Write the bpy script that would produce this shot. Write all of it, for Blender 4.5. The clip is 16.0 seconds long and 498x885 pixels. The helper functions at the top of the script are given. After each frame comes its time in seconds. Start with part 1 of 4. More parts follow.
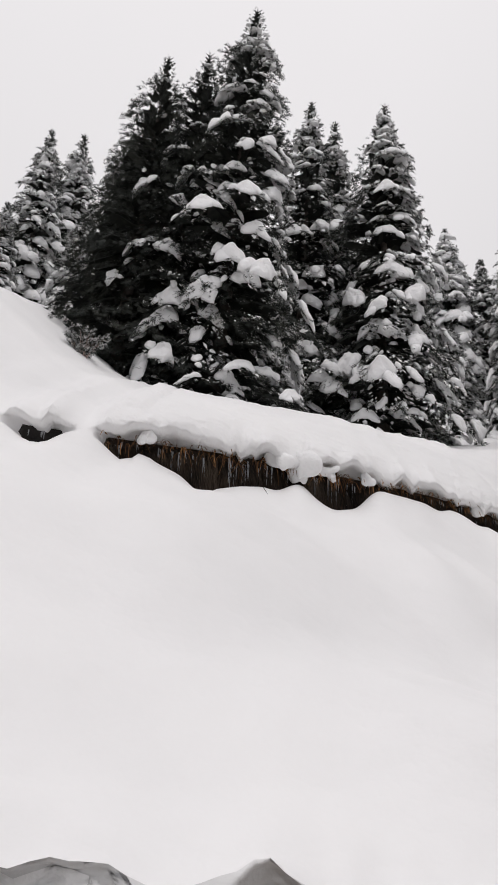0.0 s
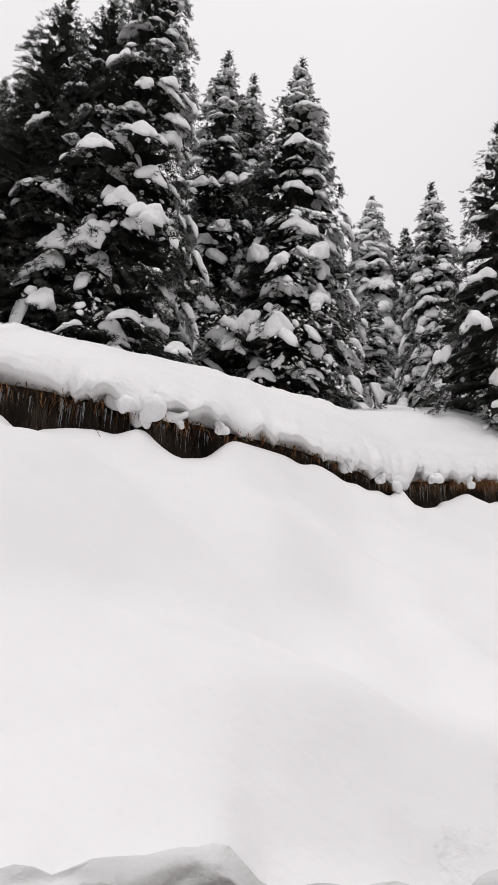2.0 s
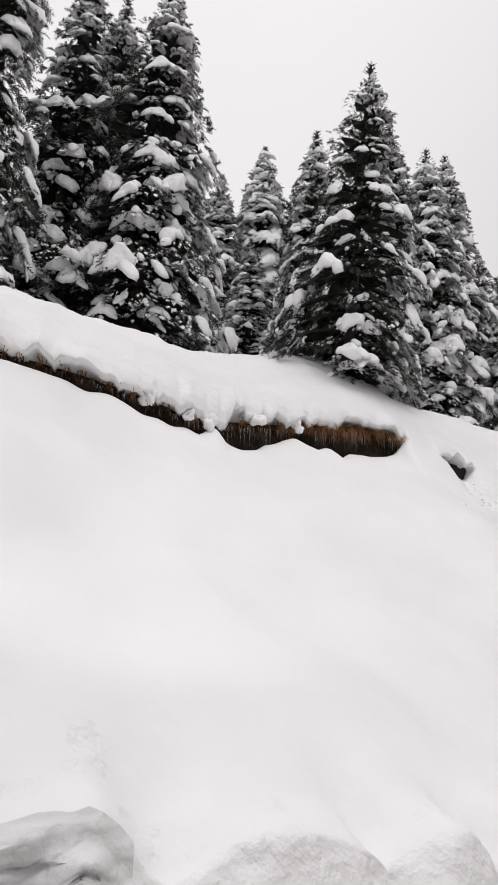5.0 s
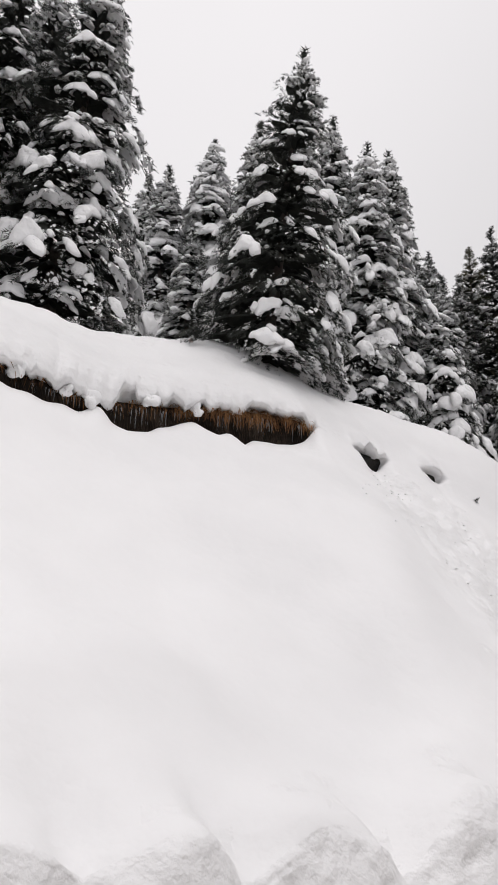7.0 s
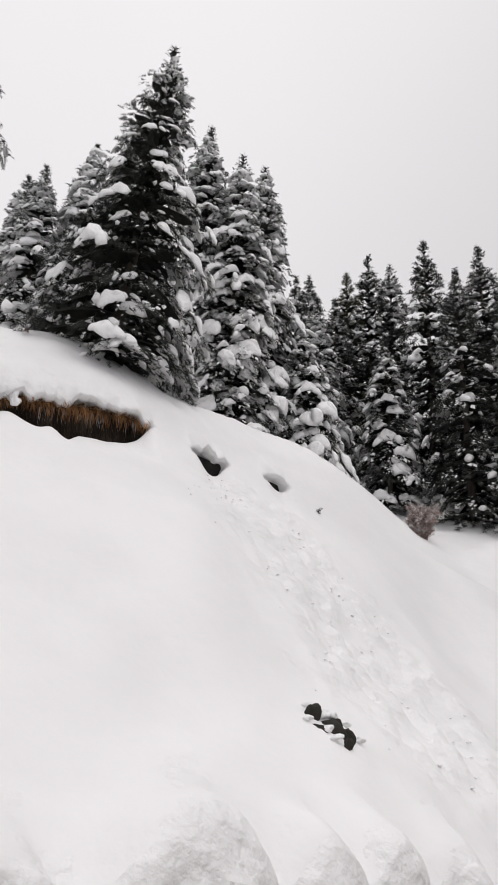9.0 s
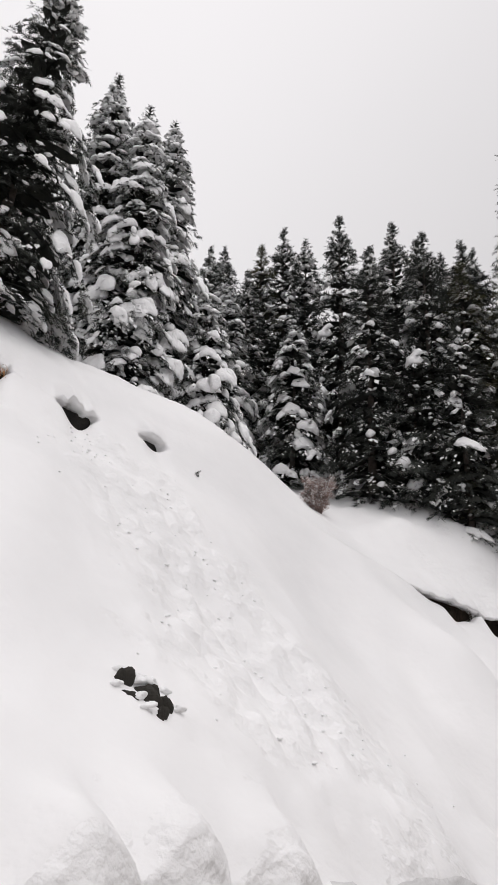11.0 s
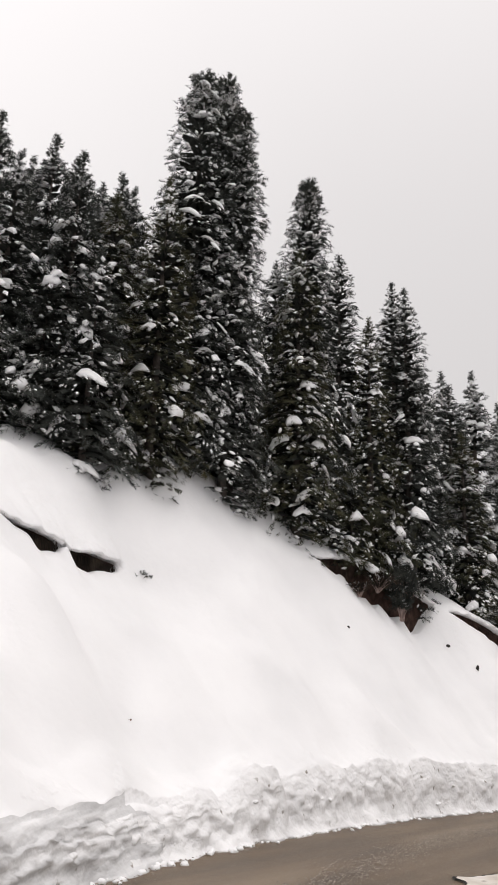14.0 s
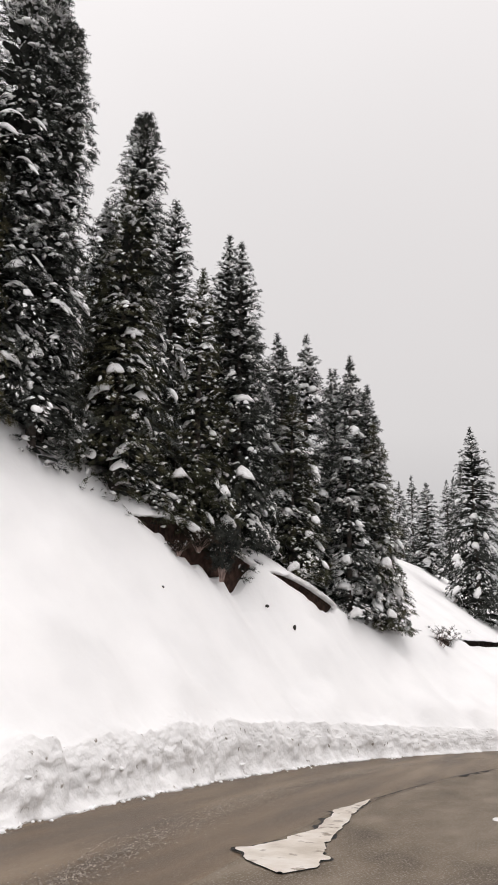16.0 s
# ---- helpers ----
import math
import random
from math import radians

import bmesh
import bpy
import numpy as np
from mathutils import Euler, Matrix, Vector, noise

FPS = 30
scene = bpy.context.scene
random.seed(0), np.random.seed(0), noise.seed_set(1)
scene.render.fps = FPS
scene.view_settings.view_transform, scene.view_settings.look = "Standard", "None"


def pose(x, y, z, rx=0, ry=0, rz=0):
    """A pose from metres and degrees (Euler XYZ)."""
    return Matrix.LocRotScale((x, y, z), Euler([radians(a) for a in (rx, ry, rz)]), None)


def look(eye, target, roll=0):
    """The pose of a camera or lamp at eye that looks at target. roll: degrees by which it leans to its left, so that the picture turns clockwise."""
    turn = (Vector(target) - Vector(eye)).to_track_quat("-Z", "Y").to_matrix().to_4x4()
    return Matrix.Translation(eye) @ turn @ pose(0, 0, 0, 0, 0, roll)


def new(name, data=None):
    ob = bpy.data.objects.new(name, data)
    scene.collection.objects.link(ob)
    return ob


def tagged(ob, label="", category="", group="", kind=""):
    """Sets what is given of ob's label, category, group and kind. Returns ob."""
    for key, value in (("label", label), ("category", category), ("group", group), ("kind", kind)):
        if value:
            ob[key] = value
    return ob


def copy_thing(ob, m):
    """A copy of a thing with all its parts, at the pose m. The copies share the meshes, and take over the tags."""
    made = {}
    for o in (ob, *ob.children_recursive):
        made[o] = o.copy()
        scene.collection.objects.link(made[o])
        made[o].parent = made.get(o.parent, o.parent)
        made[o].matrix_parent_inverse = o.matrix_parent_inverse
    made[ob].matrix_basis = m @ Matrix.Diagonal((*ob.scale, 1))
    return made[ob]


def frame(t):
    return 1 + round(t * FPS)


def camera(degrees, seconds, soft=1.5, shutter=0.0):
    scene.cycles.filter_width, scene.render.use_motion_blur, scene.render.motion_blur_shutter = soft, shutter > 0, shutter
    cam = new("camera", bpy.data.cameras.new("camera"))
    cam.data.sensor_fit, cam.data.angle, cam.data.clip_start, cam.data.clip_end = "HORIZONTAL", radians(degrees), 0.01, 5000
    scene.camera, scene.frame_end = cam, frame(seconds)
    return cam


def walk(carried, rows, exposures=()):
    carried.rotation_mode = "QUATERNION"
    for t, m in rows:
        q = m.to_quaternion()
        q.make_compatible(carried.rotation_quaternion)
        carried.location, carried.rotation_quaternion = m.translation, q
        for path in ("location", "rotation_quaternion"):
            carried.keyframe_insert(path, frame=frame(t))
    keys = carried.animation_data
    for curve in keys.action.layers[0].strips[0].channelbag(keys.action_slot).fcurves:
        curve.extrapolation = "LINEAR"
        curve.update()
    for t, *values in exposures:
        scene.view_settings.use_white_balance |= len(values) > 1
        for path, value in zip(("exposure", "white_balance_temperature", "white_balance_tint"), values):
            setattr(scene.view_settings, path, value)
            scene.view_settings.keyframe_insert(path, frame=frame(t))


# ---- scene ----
cam = camera(37.3, 16.0, soft=1.0)
PATH = [
    (0, (0.157, 0.157, 0.013), (0.134, 2.011, 0.763), 2.5),
    (0.5, (0.408, 0.257, -0.008), (0.412, 2.115, 0.733), 2.3),
    (1, (0.68, 0.355, -0.031), (0.731, 2.219, 0.692), 2.3),
    (1.5, (0.96, 0.495, -0.043), (1.054, 2.365, 0.661), 2.3),
    (2, (1.223, 0.65, -0.049), (1.351, 2.524, 0.638), 2.3),
    (2.5, (1.473, 0.778, -0.07), (1.636, 2.655, 0.602), 2.4),
    (3, (1.713, 0.918, -0.089), (1.913, 2.796, 0.568), 2.3),
    (3.5, (1.962, 1.06, -0.103), (2.203, 2.939, 0.538), 2.3),
    (4, (2.211, 1.184, -0.118), (2.496, 3.062, 0.508), 2.3),
    (4.5, (2.487, 1.27, -0.129), (2.812, 3.146, 0.485), 2.1),
    (7, (3.894, 1.714, -0.213), (4.32, 3.564, 0.417), 2.3),
    (7.5, (4.133, 1.814, -0.255), (4.606, 3.642, 0.402), 2.4),
    (8, (4.402, 1.91, -0.29), (4.941, 3.711, 0.394), 2.3),
    (8.5, (4.689, 2.022, -0.316), (5.3, 3.793, 0.385), 2.0),
    (9, (4.959, 2.125, -0.328), (5.642, 3.867, 0.379), 1.8),
    (11.5, (6.2, 2.668, -0.421), (7.155, 4.298, 0.235), 1.7),
    (12, (6.424, 2.678, -0.429), (7.495, 4.245, 0.202), 1.7),
    (12.5, (6.647, 2.682, -0.476), (7.841, 4.166, 0.136), 1.7),
    (13, (6.804, 2.712, -0.551), (8.129, 4.085, 0.047), 1.6),
    (13.5, (6.956, 2.7, -0.61), (8.415, 3.936, -0.022), 1.8),
    (14, (7.211, 2.699, -0.631), (8.787, 3.788, -0.055), 2.1),
    (14.5, (7.676, 2.672, -0.651), (9.326, 3.651, -0.087), 1.6),
    (15, (8.157, 2.712, -0.641), (9.86, 3.607, -0.091), 1.1),
    (15.5, (8.491, 2.705, -0.643), (10.235, 3.527, -0.112), 1.0),
    (16, (8.618, 2.648, -0.669), (10.41, 3.383, -0.17), 1.1),
]
walk(cam, [(t, look(eye, target, roll)) for t, eye, target, roll in PATH],
     [(0, -.11, 6500, 13), (2, -.01, 6500, 13), (3.5, .01, 6500, 13), (9, -.02, 6500, 13), (11.5, .06, 6500, 13), (13, .18, 6600, 13), (14.5, .3, 6620, 13), (16, .32, 6620, 13)])

# ---- light ----
world = bpy.data.worlds.new("overcast")
scene.world = world
world.use_nodes = True
wn, wl = world.node_tree.nodes, world.node_tree.links
wn.clear()
w_out = wn.new("ShaderNodeOutputWorld")
w_bg = wn.new("ShaderNodeBackground")
w_sky = wn.new("ShaderNodeTexSky")
w_sky.sky_type, w_sky.sun_disc = "NISHITA", False
w_sky.sun_elevation, w_sky.sun_rotation = radians(72), radians(130)
w_hsv = wn.new("ShaderNodeHueSaturation")
w_hsv.inputs["Saturation"].default_value = 0.05
w_hsv.inputs["Value"].default_value = 0.1
wl.new(w_sky.outputs["Color"], w_hsv.inputs["Color"])
w_co = wn.new("ShaderNodeTexCoord")
w_sep = wn.new("ShaderNodeSeparateXYZ")
wl.new(w_co.outputs["Generated"], w_sep.inputs[0])
w_ramp = wn.new("ShaderNodeValToRGB")
w_ramp.color_ramp.elements[0].position, w_ramp.color_ramp.elements[0].color = 0.0, (0.36, 0.36, 0.37, 1)
w_ramp.color_ramp.elements[1].position, w_ramp.color_ramp.elements[1].color = 1.0, (1.04, 1.03, 1.03, 1)
for pos, col in ((0.1, (0.55, 0.55, 0.555, 1)), (0.26, (0.76, 0.757, 0.757, 1)), (0.35, (0.80, 0.795, 0.795, 1)), (0.7, (0.92, 0.912, 0.912, 1))):
    e = w_ramp.color_ramp.elements.new(pos)
    e.color = col
wl.new(w_sep.outputs["Z"], w_ramp.inputs[0])
w_no = wn.new("ShaderNodeTexNoise")
w_no.inputs["Scale"].default_value, w_no.inputs["Detail"].default_value = 1.6, 4
wl.new(w_co.outputs["Generated"], w_no.inputs["Vector"])
w_nr = wn.new("ShaderNodeMapRange")
w_nr.inputs["To Min"].default_value, w_nr.inputs["To Max"].default_value = 0.95, 1.05
wl.new(w_no.outputs["Fac"], w_nr.inputs["Value"])
w_mul = wn.new("ShaderNodeVectorMath")
w_mul.operation = "SCALE"
wl.new(w_ramp.outputs["Color"], w_mul.inputs[0])
w_side = wn.new("ShaderNodeMapRange")
w_side.interpolation_type = "SMOOTHSTEP"
w_side.inputs["From Min"].default_value, w_side.inputs["From Max"].default_value = 0.1, 1.0
w_side.inputs["To Min"].default_value, w_side.inputs["To Max"].default_value = 1.01, 0.72
wl.new(w_sep.outputs["X"], w_side.inputs["Value"])
w_all = wn.new("ShaderNodeMath")
w_all.operation = "MULTIPLY"
wl.new(w_nr.outputs["Result"], w_all.inputs[0])
wl.new(w_side.outputs["Result"], w_all.inputs[1])
wl.new(w_all.outputs[0], w_mul.inputs["Scale"])
w_mix = wn.new("ShaderNodeMixRGB")
w_mix.inputs["Fac"].default_value = 0.9
wl.new(w_hsv.outputs["Color"], w_mix.inputs[1])
wl.new(w_mul.outputs["Vector"], w_mix.inputs[2])
wl.new(w_mix.outputs["Color"], w_bg.inputs["Color"])
w_bg.inputs["Strength"].default_value = 1.0
wl.new(w_bg.outputs[0], w_out.inputs[0])

sun = new("sun", bpy.data.lights.new("sun", "SUN"))
sun.data.energy, sun.data.angle, sun.data.color = 0.75, radians(32), (1.0, 0.97, 0.94)
sun.matrix_world = look((12, 3, 26), (6, 8, 2))


# ---- materials ----
def material(name, colors, scale=6.0, rough=0.7, bump=0.3, bump_scale=30.0, detail=6, spots=None, island=0.0, metallic=0.0, dist=0.02, spec=0.3, stretch=None):
    """Noise-mixed colour at two scales, with fine relief."""
    m = bpy.data.materials.new(name)
    m.use_nodes = True
    n, l = m.node_tree.nodes, m.node_tree.links
    b = n["Principled BSDF"]
    b.inputs["Roughness"].default_value, b.inputs["Metallic"].default_value = rough, metallic
    b.inputs["Specular IOR Level"].default_value = spec
    co = n.new("ShaderNodeTexCoord")
    tex = n.new("ShaderNodeTexNoise")
    tex.inputs["Scale"].default_value, tex.inputs["Detail"].default_value = scale, detail
    if stretch:
        mp = n.new("ShaderNodeMapping")
        mp.inputs["Scale"].default_value = stretch
        l.new(co.outputs["Object"], mp.inputs["Vector"])
        l.new(mp.outputs["Vector"], tex.inputs["Vector"])
    else:
        l.new(co.outputs["Object"], tex.inputs["Vector"])
    ramp = n.new("ShaderNodeValToRGB")
    ramp.color_ramp.elements[0].position, ramp.color_ramp.elements[0].color = 0.3, (*colors[0], 1)
    ramp.color_ramp.elements[1].position, ramp.color_ramp.elements[1].color = 0.7, (*colors[-1], 1)
    for i, c in enumerate(colors[1:-1]):
        e = ramp.color_ramp.elements.new(0.3 + 0.4 * (i + 1) / (len(colors) - 1))
        e.color = (*c, 1)
    l.new(tex.outputs["Fac"], ramp.inputs[0])
    out = ramp.outputs["Color"]
    if spots:
        t2 = n.new("ShaderNodeTexNoise")
        t2.inputs["Scale"].default_value, t2.inputs["Detail"].default_value = spots[0], 5
        l.new(co.outputs["Object"], t2.inputs["Vector"])
        mr = n.new("ShaderNodeMapRange")
        mr.inputs["From Min"].default_value, mr.inputs["From Max"].default_value = spots[1], spots[2]
        l.new(t2.outputs["Fac"], mr.inputs["Value"])
        mx = n.new("ShaderNodeMixRGB")
        l.new(mr.outputs["Result"], mx.inputs[0])
        l.new(out, mx.inputs[1])
        mx.inputs[2].default_value = (*spots[3], 1)
        out = mx.outputs["Color"]
    if island:
        geo = n.new("ShaderNodeNewGeometry")
        mr = n.new("ShaderNodeMapRange")
        mr.inputs["To Min"].default_value, mr.inputs["To Max"].default_value = 1 - island, 1 + island
        l.new(geo.outputs["Random Per Island"], mr.inputs["Value"])
        sc = n.new("ShaderNodeVectorMath")
        sc.operation = "SCALE"
        l.new(out, sc.inputs[0])
        l.new(mr.outputs["Result"], sc.inputs["Scale"])
        out = sc.outputs["Vector"]
    l.new(out, b.inputs["Base Color"])
    if bump:
        t3 = n.new("ShaderNodeTexNoise")
        t3.inputs["Scale"].default_value, t3.inputs["Detail"].default_value = bump_scale, 8
        l.new(co.outputs["Object"], t3.inputs["Vector"])
        bp = n.new("ShaderNodeBump")
        bp.inputs["Strength"].default_value, bp.inputs["Distance"].default_value = bump, dist
        l.new(t3.outputs["Fac"], bp.inputs["Height"])
        l.new(bp.outputs["Normal"], b.inputs["Normal"])
    return m


# broad grey tones in the snow, slid and rippled colours stand in for undulation shading
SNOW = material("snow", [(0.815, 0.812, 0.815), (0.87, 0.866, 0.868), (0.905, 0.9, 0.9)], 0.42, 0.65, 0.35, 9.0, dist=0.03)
BANK = material("plowed_snow", [(0.72, 0.715, 0.715), (0.82, 0.816, 0.815), (0.89, 0.886, 0.886)], 1.4, 0.6, 0.7, 9.0, dist=0.05,
                spots=(5.0, 0.65, 0.72, (0.27, 0.24, 0.21)))
STRATA = material("layered_old_snow", [(0.47, 0.467, 0.467), (0.65, 0.648, 0.648), (0.86, 0.858, 0.86)], 1.0, 0.6, 0.7, 7.0, dist=0.06, stretch=(.7, .7, 11),
                  spots=(3.5, 0.68, 0.74, (0.2, 0.18, 0.15)))
SLIDE = material("slid_snow", [(0.815, 0.812, 0.815), (0.87, 0.866, 0.868), (0.905, 0.9, 0.9)], 0.42, 0.65, 0.7, 6.5, dist=0.07, detail=6)
RIPPLE = material("rippled_drift", [(0.815, 0.812, 0.815), (0.87, 0.866, 0.868), (0.905, 0.9, 0.9)], 0.42, 0.65, 0.85, 6.0, dist=0.07)
BOUGH_SNOW = material("bough_snow", [(0.88, 0.88, 0.885), (0.93, 0.928, 0.928)], 3.0, 0.65, 0.7, 9.0, dist=0.06)
NEEDLES = material("needles", [(0.03, 0.034, 0.031), (0.047, 0.051, 0.046), (0.072, 0.075, 0.064)], 1.3, 0.75, 0, island=0.45, spec=0.1)
OLIVE = material("olive_needles", [(0.032, 0.034, 0.022), (0.056, 0.057, 0.034), (0.095, 0.084, 0.047)], 1.1, 0.75, 0, island=0.45, spec=0.1)
BARK = material("bark", [(0.05, 0.04, 0.035), (0.11, 0.095, 0.085)], 9, 0.9, 0.8, 30, spec=0.1)
SOIL = material("soil", [(0.018, 0.014, 0.011), (0.045, 0.033, 0.025), (0.075, 0.05, 0.035)], 5, 0.95, 0.9, 22, spec=0.1, dist=0.05)
REDSOIL = material("red_soil", [(0.025, 0.016, 0.013), (0.06, 0.036, 0.029), (0.11, 0.066, 0.053)], 4, 0.95, 0.9, 18, spec=0.1, dist=0.06)
STRAW = material("dry_grass", [(0.08, 0.042, 0.022), (0.2, 0.1, 0.045), (0.36, 0.19, 0.085)], 3, 0.85, 0, island=0.5, spec=0.1)
ROCK = material("rock", [(0.025, 0.023, 0.02), (0.05, 0.046, 0.04)], 6, 0.85, 0.7, 25, spec=0.2)
ICE = material("ice", [(0.16, 0.165, 0.17), (0.4, 0.41, 0.43)], 12, 0.2, 0.2, 40, spec=0.5)
ASPHALT = material("wet_asphalt", [(0.06, 0.038, 0.021), (0.125, 0.084, 0.048), (0.205, 0.148, 0.094)], 1.1, 0.45, 0.6, 70, dist=0.012, stretch=(.16, 1.3, 1),
                   spots=(55.0, 0.55, 0.7, (0.27, 0.23, 0.185)), spec=0.25)
PALE = material("dry_asphalt", [(0.08, 0.06, 0.041), (0.145, 0.112, 0.079), (0.215, 0.174, 0.13)], 1.3, 0.75, 0.7, 60, dist=0.014, stretch=(.5, 1, 1),
                spots=(45.0, 0.52, 0.68, (0.28, 0.25, 0.21)))
SLUSH = material("slush", [(0.5, 0.44, 0.37), (0.64, 0.58, 0.51), (0.76, 0.72, 0.67)], 2.4, 0.4, 0.5, 16, dist=0.02,
                 spots=(4.5, 0.6, 0.68, (0.25, 0.2, 0.15)))
ROOTS = material("dead_roots", [(0.01, 0.008, 0.007), (0.03, 0.023, 0.018), (0.085, 0.066, 0.05)], 3, 0.85, 0, island=0.5, spec=0.1)
HOLE = material("broken_asphalt", [(0.012, 0.011, 0.01), (0.03, 0.026, 0.023)], 5, 0.7, 0.8, 40)
# darker than the needles: shade inside the crowns put into the colour
INNER = material("crown_inner_shade", [(0.022, 0.024, 0.022), (0.036, 0.038, 0.034), (0.052, 0.053, 0.046)], 3, 0.9, 0, island=0.4, spec=0.05)
TWIG = material("shrub_twigs", [(0.2, 0.135, 0.12), (0.42, 0.33, 0.3)], 8, 0.9, 0, island=0.3, spec=0.1)


# ---- helpers ----
def mesh_object(name, verts, faces, mat, parent=None, smooth=False, label=""):
    """A mesh object from arrays of vertices and of equal faces."""
    verts, faces = np.asarray(verts, dtype=np.float32), np.asarray(faces, dtype=np.int32)
    me = bpy.data.meshes.new(name)
    k = faces.shape[1]
    me.vertices.add(len(verts))
    me.vertices.foreach_set("co", verts.ravel())
    me.loops.add(faces.size)
    me.loops.foreach_set("vertex_index", faces.ravel())
    me.polygons.add(len(faces))
    me.polygons.foreach_set("loop_start", np.arange(0, faces.size, k, dtype=np.int32))
    me.polygons.foreach_set("use_smooth", np.full(len(faces), smooth))
    for one in (mat if isinstance(mat, (list, tuple)) else [mat]):
        me.materials.append(one)
    me.update(calc_edges=True)
    ob = new(name, me)
    if parent:
        ob.parent = parent
    return tagged(ob, label)


def vnoise(x, y, seed=0):
    """Smooth value noise on a lattice, -1 to 1."""
    x, y = np.asarray(x, float), np.asarray(y, float)
    xi, yi = np.floor(x), np.floor(y)
    fx, fy = x - xi, y - yi
    fx, fy = fx * fx * (3 - 2 * fx), fy * fy * (3 - 2 * fy)

    def h(a, b):
        v = np.sin(a * 127.1 + b * 311.7 + seed * 74.7) * 43758.5453
        return (v - np.floor(v)) * 2 - 1
    return (h(xi, yi) * (1 - fx) + h(xi + 1, yi) * fx) * (1 - fy) + (h(xi, yi + 1) * (1 - fx) + h(xi + 1, yi + 1) * fx) * fy


def fractal(x, y, seed=0, octaves=3):
    return sum(vnoise(x * 2 ** k + 7.3 * k, y * 2 ** k - 3.1 * k, seed + k) / 2 ** k for k in range(octaves)) / 1.6


def curve(x, table, soft=0.0):
    """A plan line: values at stations along x, eased."""
    xs, vs = zip(*table)
    if not soft:
        return np.interp(x, xs, vs)
    return sum(np.interp(np.asarray(x) + soft * o, xs, vs) * w for o, w in ((-1, .1), (-.6, .2), (0, .4), (.6, .2), (1, .1)))


# ---- the plan of the hillside: x runs along the road, y uphill ----
FOOT = ((-60, -26), (2.7, 3.7), (9, 6.8), (13.8, 9.05), (16, 9.4), (20, 9.7), (24.4, 9.5), (28, 9.15), (31, 8.6), (35, 7.2), (40, 5.1), (46, 2), (55, -4), (70, -11), (160, -22))
CREST = ((-60, .05), (-.5, .03), (-.4, .09), (-.28, .06), (-.14, .0), (0, .03), (.2, .08), (.25, .13), (.29, .06), (.42, .02), (.8, -.03), (.95, .05), (1.2, .09), (1.45, .08), (1.5, -.01), (1.8, .01), (2.2, -.01), (2.32, 0), (2.45, .02), (2.65, .07), (2.85, .1), (2.98, .03), (3.05, -.03), (3.3, 0), (160, 0))
BANK_HEIGHT = ((-60, 1.27), (2.4, 1.27), (3.4, 1.16), (8, 1.14), (9, 1.03), (10.3, .9), (11.2, .79), (13, .63), (15.5, .61), (17, .72), (18, .86), (21, .98), (25, 1.18), (31, 1.04), (42, .7), (160, .7))
EDGE_Y = ((-60, -24), (-4, 4.9), (-1.1, 6.56), (.8, 7.75), (2.9, 9.28), (4.8, 10.95), (6.5, 11.6), (8.2, 11.85), (9.4, 12.28), (10.1, 12.4), (12.5, 13.3), (14, 13.5), (15.5, 13.6),
          (17.3, 13.4), (19, 13.75), (20, 13.8), (21.5, 13.6), (23, 13.8), (25, 13.4), (27.6, 13.2), (31.8, 12.1), (35, 10.8), (38.7, 9.4), (46, 7.6), (57, 6), (80, 4), (160, 0))
EDGE_Z = ((-60, 2), (-4, 2.35), (-1.85, 2.5), (-.7, 2.62), (0, 2.73), (.5, 2.73), (1, 2.79), (1.7, 2.85), (2.4, 2.92), (3, 2.92), (3.5, 2.92), (3.9, 2.97), (4.4, 3.16), (4.9, 3.29), (5.5, 3.43), (6, 3.53), (6.5, 3.62), (6.9, 3.63), (7.2, 3.57),
          (7.6, 3.36), (8.1, 3.22), (8.6, 3.2), (9.4, 3.2), (10.1, 3.0), (12.5, 2.75), (14, 2.1), (15.5, 1.65), (17.3, 1.3), (19, 1.15),
          (20, 1.35), (21.5, 1.9), (23, 2.55), (25, 2.25), (26.5, 2.42), (27.8, 2.54), (28.9, 2.42), (30, 2.2), (30.8, 1.92), (31.7, 1.62), (32.2, 1.38), (32.9, 1.33), (33.8, 1.2), (34.7, .92), (35.6, .56), (36.3, .25), (37.2, -.08), (38.7, -.5), (46, -.85), (57, -1), (80, -1.2), (160, -3))
